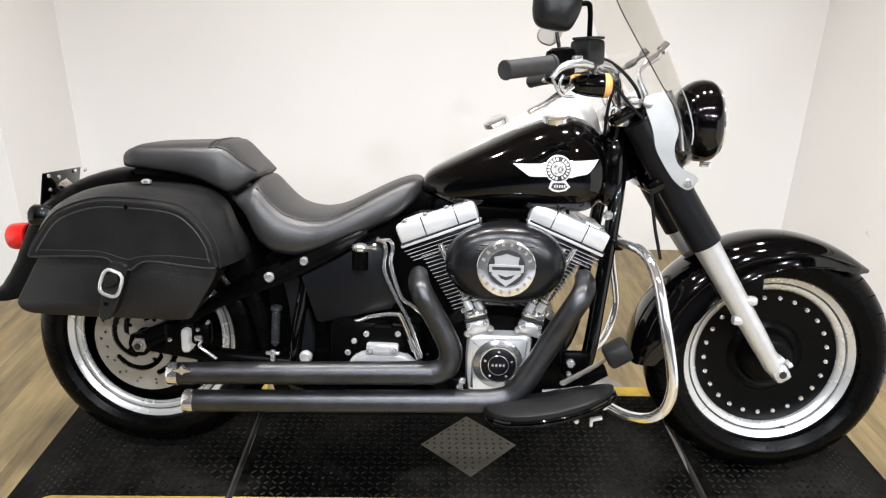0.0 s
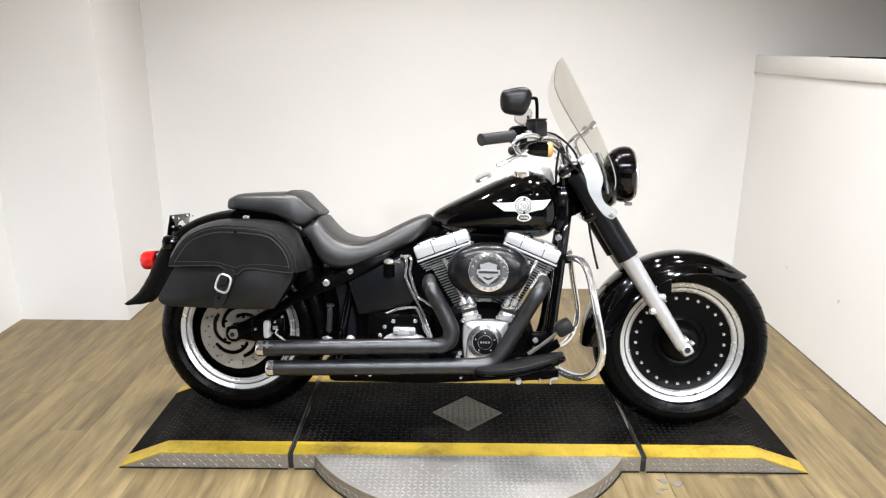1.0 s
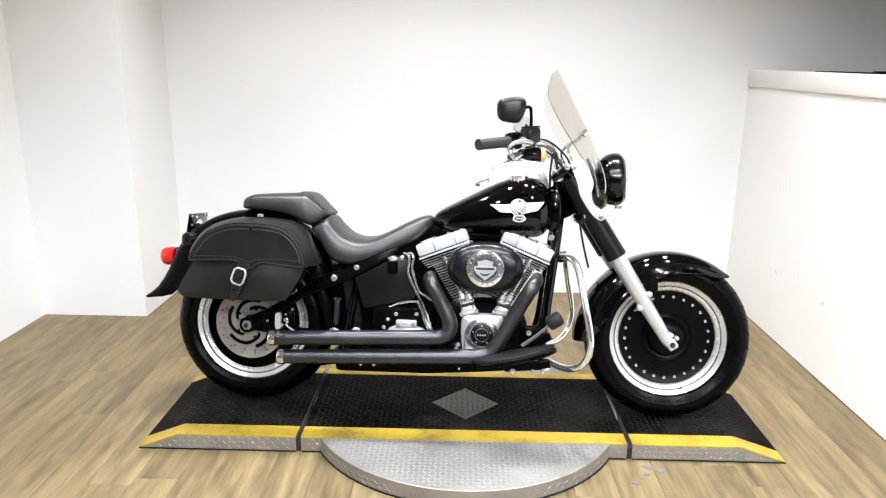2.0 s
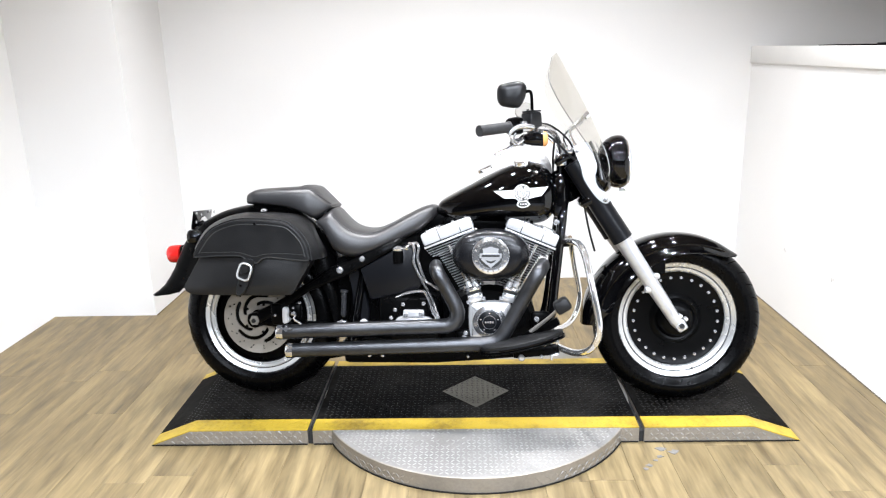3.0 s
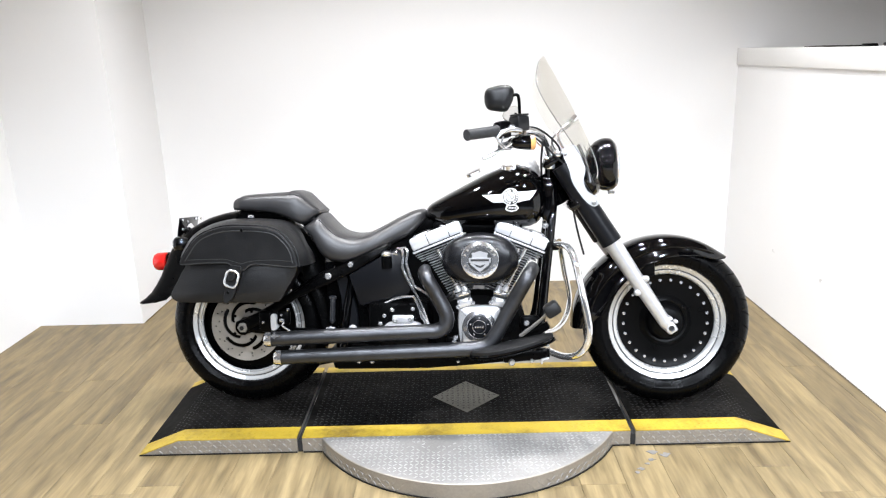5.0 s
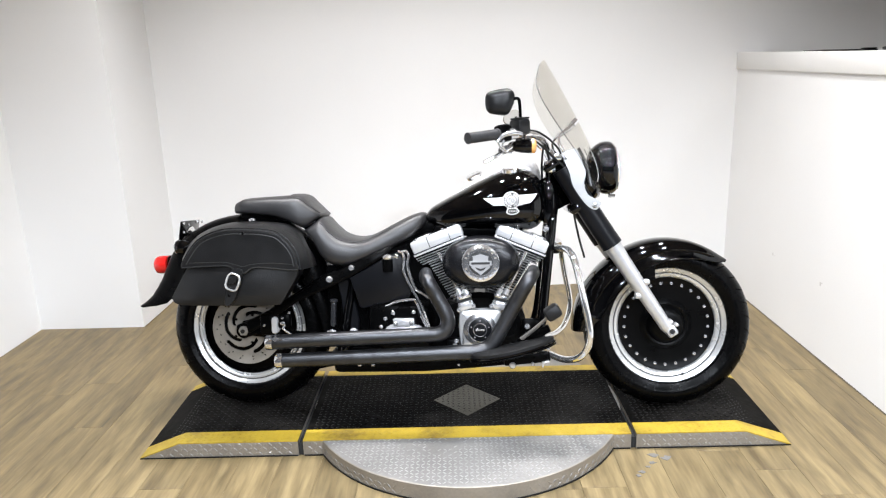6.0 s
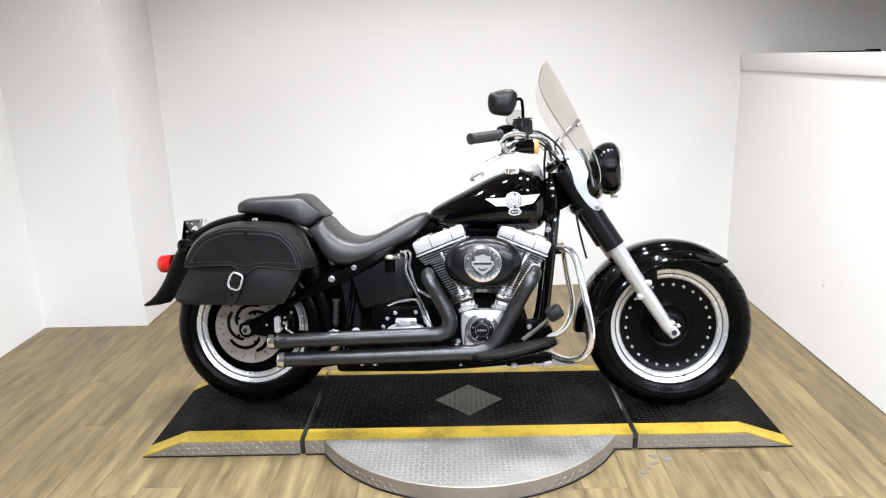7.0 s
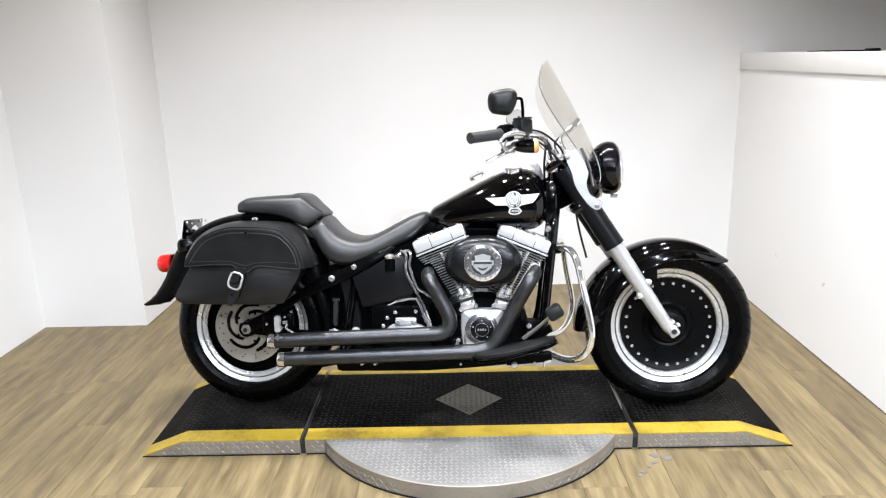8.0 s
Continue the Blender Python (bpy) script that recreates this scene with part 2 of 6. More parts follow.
def inset(loop, d):
    """Moves a closed 2D loop inwards by d."""
    n = len(loop)
    area = sum(loop[i - 1].x * loop[i].y - loop[i].x * loop[i - 1].y for i in range(n))
    s = 1 if area > 0 else -1
    out = []
    for i in range(n):
        t = (loop[(i + 1) % n] - loop[i - 1]).normalized()
        out.append(loop[i] + s * d * Vector((-t.y, t.x)))
    return out


def pillow(bm, outline, layers, smooth=6):
    """Stacks insets of an outline in the xz plane at depths y: layers are (y, inset)."""
    loop = smooth_loop(outline, smooth) if smooth else [Vector(p) for p in outline]
    return loft(bm, [[Vector((p.x, y, p.y)) for p in inset(loop, d)] for y, d in layers])


def bolt(bm, p, r, h, seg=10):
    """A domed bolt head that faces -y."""
    return lathe(bm, [(0, r), (h * 0.6, r), (h, r * 0.7), (h * 1.05, 0.001)], pose(*p, 90, 0, 0), seg)


# ---------------------------------------------------------------- the room
BACK, LEFT, RIGHT, STUB, NICHE = 1.67, -2.32, 1.685, 1.10, -1.74
FRONT, FAR = -9.0, 4.6


def wall(name, lo, hi, mat=None, bevel=0.0):
    bm = bmesh.new()
    block(bm, [(a + b) / 2 for a, b in zip(lo, hi)], [b - a for a, b in zip(lo, hi)], bevel)
    return tagged(part(name, bm, mat or WALL), kind="structure")


tagged(wall("wall_back", (NICHE - 0.15, BACK, 0), (FAR, BACK + 0.15, CEILING)), "white painted back wall", "wall")
tagged(wall("wall_niche_side", (NICHE - 0.15, STUB + 0.15, 0), (NICHE, BACK, CEILING)), "white return wall beside the niche", "wall")
tagged(wall("wall_stub", (LEFT, STUB, 0), (NICHE, STUB + 0.15, CEILING)), "white stub wall facing the room", "wall")
tagged(wall("wall_left", (LEFT - 0.15, -1.4, 0), (LEFT, STUB + 0.15, CEILING)), "white painted side wall", "wall")
wall_right = tagged(wall("wall_right", (RIGHT, -1.6, 0), (RIGHT + 0.12, BACK, 1.29)), "white painted half-height side wall", "wall")
# unseen walls, added dark so gloss paint and metal reflect a dim hall
HALL = material("unseen hall wall, kept dark", (0.07, 0.07, 0.07), 0.7, vary=0.1, scale=2)
WEST = -5.0
tagged(wall("wall_front", (WEST, FRONT - 0.15, 0), (FAR, FRONT, CEILING), HALL), "unseen dark wall added for the hall behind", "wall")
tagged(wall("wall_far", (FAR, FRONT, 0), (FAR + 0.15, BACK + 0.15, CEILING), HALL), "unseen dark far wall added for the hall", "wall")
tagged(wall("wall_west", (WEST - 0.15, FRONT, 0), (WEST, STUB + 0.15, CEILING), HALL), "unseen dark side wall added for the hall", "wall")
tagged(wall("wall_west_back", (WEST, STUB, 0), (LEFT - 0.15, STUB + 0.15, CEILING), HALL), "unseen dark end wall added for the hall", "wall")
tagged(wall("ceiling", (WEST - 0.15, FRONT - 0.15, CEILING), (FAR + 0.15, BACK + 0.15, CEILING + 0.12), CEIL), "plain unseen ceiling tinted brown for warm bounce", "ceiling")
tagged(wall("ledge_cap", (RIGHT - 0.012, -1.6, 1.29), (RIGHT + 0.16, BACK - 0.002, 1.382), WHITEBOARD, 0.004), "white boxed cap on the half-height wall", "ledge")
tagged(wall("trim", (RIGHT - 0.004, -1.6, 0), (RIGHT, BACK, 0.004), CAULK), "thin dark gap strip along the wall base", "trim")
tagged(wall("floor_hall", (WEST, FRONT, -0.008), (FAR, -3.2, 0.0), SLAB), "unseen grey floor added for the hall behind", "floor")
floor = tagged(wall("floor", (WEST - 0.15, FRONT - 0.15, -0.15), (FAR + 0.15, BACK + 0.15, -0.006), PLANK), "wood-look vinyl plank floor", "floor")

# ---------------------------------------------------------------- ceiling lamps
def ceiling_lamp(x, y, watts, spread):
    root = thing("ceiling_light", "round white recessed ceiling downlight", "lamp", pose(x, y, CEILING), "ceiling downlights")
    bm = bmesh.new()
    lathe(bm, [(0.0, 0.10), (-0.02, 0.10), (-0.025, 0.090), (-0.02, 0.078), (0.0, 0.074)], seg=40, closed=True)
    part("trim_ring", bm, LAMPWHITE, root)
    data = bpy.data.lights.new("downlight", "AREA")
    data.shape, data.size, data.energy, data.color = "DISK", 0.13, watts, (1.0, 0.955, 0.91) if y > 0 else (0.93, 0.96, 1.0)
    data.spread = radians(spread)
    ob = new("downlight", data)
    ob.matrix_world = pose(x, y, CEILING - 0.012)


for row, watts, spread, columns in LAMP_ROWS:
    for column in columns:
        ceiling_lamp(column, row, watts, spread)

# ---------------------------------------------------------------- display platform
TOP = 0.0622
P_NEAR, P_FAR = -0.278, 0.322


def lug(verts, faces, c, along, across, up, length, width, height):
    """One raised lozenge of tread plate."""
    k = len(verts)
    ring = ((-1, 0), (-0.45, -1), (0.45, -1), (1, 0), (0.45, 1), (-0.45, 1))
    for s, h in ((1.0, 0.0), (0.62, height)):
        for a, b in ring:
            p = c + along * (a * s * length / 2) + across * (b * s * width / 2) + up * h
            verts.append(p)
    for i in range(6):
        j = (i + 1) % 6
        faces.append((k + i, k + j, k + 6 + j, k + 6 + i))
    faces.append(tuple(k + 6 + i for i in range(6)))


def tread(name, mat, parent, inside, spots, frame_of, pitch=0.028, length=0.026, width=0.0085, height=0.0022, lean=None):
    """Tread lugs over an area: spots gives the grid, frame_of the local axes, lean picks one of the two slants."""
    verts, faces = [], []
    (u0, u1), (v0, v1) = spots
    for i in range(int((u1 - u0) / pitch)):
        for j in range(int((v1 - v0) / pitch)):
            u, v = u0 + (i + 0.5) * pitch, v0 + (j + 0.5) * pitch
            s = 1 if (i + j) % 2 else -1
            if not inside(u, v) or (lean is not None and s != lean(u)):
                continue
            c, a, b, n = frame_of(u, v)
            along = (a + b * s).normalized()
            lug(verts, faces, c, along, n.cross(along), n, length, width, height)
    me = bpy.data.meshes.new(name)
    me.from_pydata(verts, [], faces)
    me.materials.append(mat)
    ob = new(name, me)
    ob.parent = parent
    return tagged(ob, kind="stuff")


FLAT = (Vector((1, 0, 0)), Vector((0, 1, 0)), Vector((0, 0, 1)))


def deck_height(x, x0, x1, lo, hi):
    """Height of a panel at x: full between its breaks, falling to the tips."""
    if x < lo:
        return TOP * max(0.06, (x - x0) / (lo - x0))
    if x > hi:
        return TOP * max(0.06, (x1 - x) / (x1 - hi))
    return TOP


def panel(name, label, x0, x1, lo, hi):
    """One length of the platform: tread plate body, black deck, yellow edges."""
    root = thing(name, label, "platform", group="platform panels")
    xs = sorted({x0, x1, max(x0, lo), min(x1, hi)})
    z = [deck_height(x, x0, x1, lo, hi) for x in xs]

    def strip(y0, y1, bottom, top, bevel=0.0):
        bm = bmesh.new()
        rings = []
        for x, h in zip(xs, z):
            b = 0.0 if bottom is None else h + bottom
            rings.append([(x, y0, b), (x, y1, b), (x, y1, h + top), (x, y0, h + top)])
        return loft(bm, rings)
    part("body", strip(P_NEAR, P_FAR, None, -0.004), PLATE, root, "bright aluminium tread plate side")
    bm = bmesh.new()
    block(bm, ((x0 + x1) / 2, P_NEAR + 0.006, 0.0025), (x1 - x0 - 0.004, 0.018, 0.005), 0.001)
    part("dark_foot", bm, PAD, root, "black strip under the edge")
    part("deck", strip(P_NEAR + 0.078, P_FAR - 0.052, -0.0039, 0.0), DECK, root, "scuffed black painted deck")
    part("near_stripe", strip(P_NEAR, P_NEAR + 0.078, -0.0039, 0.0003), YELLOW, root, "worn yellow safety stripe")
    part("far_stripe", strip(P_FAR - 0.052, P_FAR, -0.0039, 0.0003), YELLOW, root, "worn yellow safety stripe")

    def on_deck(u, v):
        h = deck_height(u, x0, x1, lo, hi)
        slope = Vector((0.02, 0, deck_height(u + 0.01, x0, x1, lo, hi) - deck_height(u - 0.01, x0, x1, lo, hi))).normalized()
        return Vector((u, v, h)), slope, FLAT[1], slope.cross(FLAT[1])
    tread("deck_tread", LUG, root, lambda u, v: x0 + 0.012 < u < x1 - 0.012 and abs(abs(u - 0.043) / 0.137 + abs(v - 0.017) / 0.137 - 1) > 0.06, ((x0, x1), (P_NEAR + 0.08, P_FAR - 0.055)), on_deck, 0.021, 0.019, 0.0062, 0.0016)
    tread("stripe_tread", YELLOW, root, lambda u, v: x0 + 0.012 < u < x1 - 0.012, ((x0, x1), (P_NEAR + 0.006, P_NEAR + 0.075)), on_deck, 0.021, 0.019, 0.0062, 0.0014)

    def on_side(u, v):
        return Vector((u, P_NEAR, v)), FLAT[0], FLAT[2], Vector((0, -1, 0))
    # one slant in a paler tone: the glint of lugs catching light, as colour
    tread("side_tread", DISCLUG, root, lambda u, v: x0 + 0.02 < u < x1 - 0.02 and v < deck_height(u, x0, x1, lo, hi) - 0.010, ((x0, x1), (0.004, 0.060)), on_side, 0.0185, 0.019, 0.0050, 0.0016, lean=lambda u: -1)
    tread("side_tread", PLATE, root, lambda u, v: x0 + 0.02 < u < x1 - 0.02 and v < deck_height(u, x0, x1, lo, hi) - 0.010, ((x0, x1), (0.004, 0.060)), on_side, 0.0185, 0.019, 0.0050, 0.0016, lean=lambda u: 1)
    return root


panel("ramp_panel", "black platform end panel with yellow stripes, sloping down to the floor", -1.180, -0.587, -1.028, 9)
panel("centre_panel", "black platform centre panel with yellow stripes over a turntable", -0.568, 0.637, -9, 9)
panel("ramp_panel", "black platform end panel with yellow stripes, sloping down to the floor", 0.656, 1.222, -9, 1.050)

# black fillers added between the panels, for the shade in the open gaps
for x0, x1 in ((-0.587, -0.568), (0.637, 0.656)):
    bm = bmesh.new()
    block(bm, ((x0 + x1) / 2, (P_NEAR + P_FAR) / 2, 0.022), (x1 - x0 - 0.001, P_FAR - P_NEAR - 0.012, 0.044), 0.001, seg=1)
    tagged(part("gap_filler", bm, DARK), "black filler for the shaded gap between platform panels", "strip", "joint strips")

# bare metal diamond let into the centre panel
inlay = thing("diamond_inlay", "bare metal tread plate diamond set in the black deck", "plate")
bm = bmesh.new()
pillow_pts = [(-0.092, 0.017), (0.043, -0.118), (0.178, 0.017), (0.043, 0.152)]
loft(bm, [[Vector((x, y, zz)) for x, y in pillow_pts] for zz in (TOP - 0.002, TOP + 0.0012)])
part("plate", bm, INLAY, inlay)
tread("plate_tread", INLAY, inlay, lambda u, v: abs(u - 0.043) + abs(v - 0.017) < 0.122, ((-0.1, 0.19), (-0.13, 0.17)), lambda u, v: (Vector((u, v, TOP + 0.0012)), *FLAT), 0.0185, 0.018, 0.0052, 0.0012, lean=lambda u: 1)
tread("plate_tread", INLAY, inlay, lambda u, v: abs(u - 0.043) + abs(v - 0.017) < 0.122, ((-0.1, 0.19), (-0.13, 0.17)), lambda u, v: (Vector((u, v, TOP + 0.0012)), *FLAT), 0.0185, 0.018, 0.0052, 0.0012, lean=lambda u: -1)

def worn(u, v):
    """True where the turntable's lugs are not yet rubbed away."""
    e = (u + 0.12) ** 2 / 0.0400 + (v + 0.32) ** 2 / 0.0200
    return (math.sin(u * 913.1 + v * 517.7) * 437.5) % 1 < e + 0.30


# turntable disc below the platform
DISC_C, DISC_R, DISC_Z = Vector((0.039, 0.020, 0)), 0.611, 0.0600
disc = thing("turntable", "round aluminium tread plate turntable under the platform", "turntable", pose(*DISC_C))
bm = bmesh.new()
lathe(bm, [(0.0, DISC_R), (DISC_Z - 0.002, DISC_R), (DISC_Z, DISC_R - 0.003)], seg=128)
part("rim_band", bm, PLATE, disc, "tan-tinted tread plate rim")
bm = bmesh.new()
lathe(bm, [(DISC_Z - 0.004, DISC_R - 0.004), (DISC_Z, DISC_R - 0.0035), (DISC_Z + 0.0004, DISC_R - 0.006), (DISC_Z + 0.0004, 0.01)], seg=128)
part("disc", bm, DISCTOP, disc, "bright worn tread plate top")
# black ring stands in for the dark shade gap under the rim
bm = bmesh.new()
lathe(bm, [(0.0, DISC_R - 0.01), (0.0, DISC_R + 0.003), (0.005, DISC_R + 0.003), (0.005, DISC_R - 0.01)], seg=128)
part("dark_foot", bm, PAD, disc, "black ring for the shade gap under the rim")
tread("disc_tread", DISCLUG, disc, lambda u, v: math.hypot(u, v) < DISC_R - 0.016 and v < -0.27 and worn(u, v), ((-0.61, 0.61), (-0.61, 0.0)), lambda u, v: (Vector((u, v, DISC_Z + 0.0004)), *FLAT), 0.0185, 0.019, 0.0052, 0.0014, lean=lambda u: 1)
tread("disc_tread", DISCLUG, disc, lambda u, v: math.hypot(u, v) < DISC_R - 0.016 and v < -0.27 and worn(u, v), ((-0.61, 0.61), (-0.61, 0.0)), lambda u, v: (Vector((u, v, DISC_Z + 0.0004)), *FLAT), 0.0185, 0.019, 0.0052, 0.0014, lean=lambda u: -1)


def on_rim(u, v):
    a = u / DISC_R - math.pi / 2
    n = Vector((math.cos(a), math.sin(a), 0))
    return n * DISC_R + Vector((0, 0, v)), Vector((-n.y, n.x, 0)), FLAT[2], n


# one slant per half is greyer, standing in for lugs that catch light
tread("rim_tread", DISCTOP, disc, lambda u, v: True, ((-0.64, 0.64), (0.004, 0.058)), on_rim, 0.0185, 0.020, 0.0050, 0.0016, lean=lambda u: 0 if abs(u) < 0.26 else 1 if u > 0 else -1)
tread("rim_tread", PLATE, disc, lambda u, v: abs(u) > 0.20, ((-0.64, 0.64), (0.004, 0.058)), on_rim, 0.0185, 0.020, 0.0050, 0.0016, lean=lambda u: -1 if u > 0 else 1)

# ---------------------------------------------------------------- motorcycle
bike = thing("motorcycle", "gloss black cruiser motorcycle with leather saddlebag and clear windshield", "motorcycle",
             pose(0, 0.0018, TOP, -10.085, 0, -3.307))
FA, RA = Vector((0.8240, 0, 0.317)), Vector((-0.8195, 0, 0.320))
ALONG_Y = pose(0, 0, 0, 90, 0, 0)      # local z becomes -y, towards the right-hand side


def spin(c, profile, seg=64, closed=False):
    bm = bmesh.new()
    return lathe(bm, profile, Matrix.Translation(c) @ ALONG_Y, seg, closed)


def tyre_profile(R, half, rim, crown):
    """Closed section of a tyre: heights along the axle and radii."""
    pts = []
    for k in range(-12, 13):
        a = k / 12 * radians(88)
        h = half * math.sin(a)
        r = R - crown * (1 - math.cos(a)) ** 0.9
        pts.append((h, r))
    side = [(half * 1.0, R - crown - 0.012), (half * 0.97, rim + 0.028), (half * 0.84, rim + 0.006), (half * 0.70, rim + 0.002)]
    return [(-h, r) for h, r in side[::-1]] + pts + side


def grooves(R, half, crown, parent, c, count):
    """Tread cuts laid round the shoulder as dark slanting bars."""
    verts, faces = [], []
    for k in range(count):
        a0 = 2 * math.pi * k / count
        for s in (-1, 1):
            base = len(verts)
            for j in range(5):
                t = 0.25 + 0.62 * j / 4
                ang = t * radians(88)
                h, r = s * half * math.sin(ang), R - crown * (1 - math.cos(ang)) ** 0.9 + 0.0006
                a = a0 + s * 0.03 + t * 0.16
                for w in (-0.006, 0.006):
                    verts.append(c + Vector((r * math.cos(a + w), -h, r * math.sin(a + w))))
            for j in range(4):
                q = base + 2 * j
                faces.append((q, q + 1, q + 3, q + 2))
    me = bpy.data.meshes.new("tread_groove")
    me.from_pydata(verts, [], faces)
    me.materials.append(TREADGAP)
    ob = new("tread_groove", me)
    ob.parent = parent
    return tagged(ob, kind="stuff")


# front wheel: solid black dish, row of bolts, machined rim
wheel_f = part("front_wheel", spin(FA, [(-0.05, 0.02), (-0.05, 0.05), (-0.02, 0.06), (-0.022, 0.188), (0.010, 0.190), (0.016, 0.184), (0.012, 0.178), (0.008, 0.150), (0.006, 0.100), (0.014, 0.092), (0.020, 0.082), (0.018, 0.074), (0.030, 0.068), (0.046, 0.060), (0.052, 0.048), (0.052, 0.02)]), WHEEL, bike, "solid satin black disc wheel")
part("tyre", spin(FA, tyre_profile(0.319, 0.068, 0.221, 0.055), 96, True), RUBBER, wheel_f, "black rubber tyre")
part("rim", spin(FA, [(0.010, 0.184), (0.019, 0.1855), (0.024, 0.189), (0.028, 0.196), (0.0295, 0.2015), (0.026, 0.2030), (0.026, 0.2055), (0.032, 0.2070), (0.037, 0.215), (0.041, 0.223), (0.0425, 0.2282), (0.040, 0.2302), (0.03, 0.227), (-0.03, 0.227), (-0.04, 0.222), (-0.03, 0.195), (0.0, 0.184)], 96, True), RIM, wheel_f, "bright machined rim")
bm = bmesh.new()
lathe(bm, [(0.0262, 0.2031), (0.0272, 0.2031), (0.0272, 0.2054), (0.0262, 0.2054)], Matrix.Translation(FA) @ ALONG_Y, 96, True)
part("rim_groove", bm, DAMPER, wheel_f, "dark line round the rim")
for k in range(25):
    a = 2 * math.pi * k / 25 - math.pi / 2
    bm = bmesh.new()
    bolt(bm, FA + Vector((0.161 * math.cos(a), -0.010, 0.161 * math.sin(a))), 0.0066, 0.006)
    part("bolt", bm, BRIGHT, wheel_f)
bm = bmesh.new()
tube(bm, [FA + Vector((0.062, -0.026, -0.196)), FA + Vector((0.060, -0.044, -0.188))], 0.0042, 8)
part("valve_stem", bm, PAD, wheel_f)
grooves(0.319, 0.068, 0.055, wheel_f, FA, 34)

# rear wheel
wheel_r = part("rear_wheel", spin(RA, [(-0.07, 0.02), (-0.07, 0.06), (-0.03, 0.07), (-0.02, 0.190), (0.02, 0.193), (0.050, 0.193), (0.050, 0.189), (0.026, 0.184), (0.024, 0.15), (0.034, 0.10), (0.050, 0.07), (0.062, 0.02)]), SATIN, bike, "solid satin black rear wheel")
part("tyre", spin(RA, tyre_profile(0.322, 0.094, 0.226, 0.066), 96, True), RUBBER, wheel_r, "wide black rubber tyre")
part("rim", spin(RA, [(0.051, 0.189), (0.055, 0.1905), (0.056, 0.1935), (0.053, 0.1950), (0.052, 0.1965), (0.055, 0.1985), (0.058, 0.2060), (0.0575, 0.2085), (0.052, 0.2095), (0.052, 0.2125), (0.057, 0.2140), (0.062, 0.222), (0.0655, 0.229), (0.066, 0.2325), (0.062, 0.2345), (0.04, 0.230), (-0.05, 0.230), (-0.07, 0.226), (-0.05, 0.196), (0.0, 0.194), (0.045, 0.194)], 96, True), RIM, wheel_r, "bright machined rim")
bm = bmesh.new()
lathe(bm, [(0.0522, 0.2096), (0.0534, 0.2096), (0.0534, 0.2124), (0.0522, 0.2124)], Matrix.Translation(RA) @ ALONG_Y, 96, True)
part("rim_groove", bm, DAMPER, wheel_r, "dark line round the rim")
grooves(0.322, 0.094, 0.066, wheel_r, RA, 32)


def brake_disc():
    """Slotted steel disc cut from a polar grid."""
    bm = bmesh.new()
    nr, na, r0, r1 = 46, 320, 0.034, 0.142
    y0 = -0.082
    grid = [[bm.verts.new(RA + Vector(((r0 + (r1 - r0) * i / nr) * math.cos(2 * math.pi * j / na), y0, (r0 + (r1 - r0) * i / nr) * math.sin(2 * math.pi * j / na)))) for j in range(na)] for i in range(nr + 1)]
    for i in range(nr):
        for j in range(na):
            deg, r = 360 * (j + 0.5) / na, r0 + (r1 - r0) * (i + 0.5) / nr
            phi = (deg - 65) % 72
            slot = False
            for on in (phi, phi + 72):
                if on < 104:
                    mid = float(np.interp(on, (0, 24, 49, 76, 104), (0.0965, 0.0920, 0.0835, 0.0690, 0.0535)))
                    slot = slot or abs(r - mid) < 0.0078 * math.sqrt(max(0.0, 1 - (max(0.0, 5 - on, on - 99) / 5) ** 2))
            a1, a2, a3 = (deg + 8) % 21.2 - 10.6, (deg - 2) % 24 - 12, (deg - 33) % 72 - 36
            hole = math.hypot(r - 0.1135, r * radians(a1)) < 0.0036 or math.hypot(r - 0.1255, r * radians(a2)) < 0.0036 or math.hypot(r - 0.0575, r * radians(a3)) < 0.0058
            if not slot and not hole:
                k = (j + 1) % na
                bm.faces.new((grid[i][j], grid[i][k], grid[i + 1][k], grid[i + 1][j]))
    bmesh.ops.delete(bm, geom=[v for v in bm.verts if not v.link_faces], context="VERTS")
    r = bmesh.ops.extrude_face_region(bm, geom=list(bm.faces))
    bmesh.ops.translate(bm, vec=(0, -0.005, 0), verts=[v for v in r["geom"] if isinstance(v, bmesh.types.BMVert)])
    return bm


part("brake_disc", brake_disc(), STEEL, wheel_r, "slotted steel brake disc", 30)
bm = bmesh.new()
lathe(bm, [(-0.03, 0.021), (0.008, 0.021), (0.010, 0.019), (0.010, 0.016)], pose(*(RA + Vector((0, -0.126, 0))), 90, 0, 0), 6)
lathe(bm, [(-0.02, 0.012), (0.016, 0.012), (0.019, 0.009), (0.010, 0.006)], pose(*(RA + Vector((0, -0.126, 0))), 90, 0, 0), 16)
nut = part("axle_nut", bm, STEEL, bike, "steel rear axle nut")
bm = bmesh.new()
lathe(bm, [(0.010, 0.0085), (0.0205, 0.0085), (0.0208, 0.001)], pose(*(RA + Vector((0, -0.126, 0))), 90, 0, 0), 14)
part("nut_bore", bm, DARK, nut)
dial_c = RA + Vector((0, -0.128, 0))
bm = bmesh.new()
lathe(bm, [(-0.01, 0.030), (0.002, 0.030), (0.003, 0.024)], pose(*dial_c, 90, 0, 0), 24)
part("axle_washer", bm, SATIN, bike)


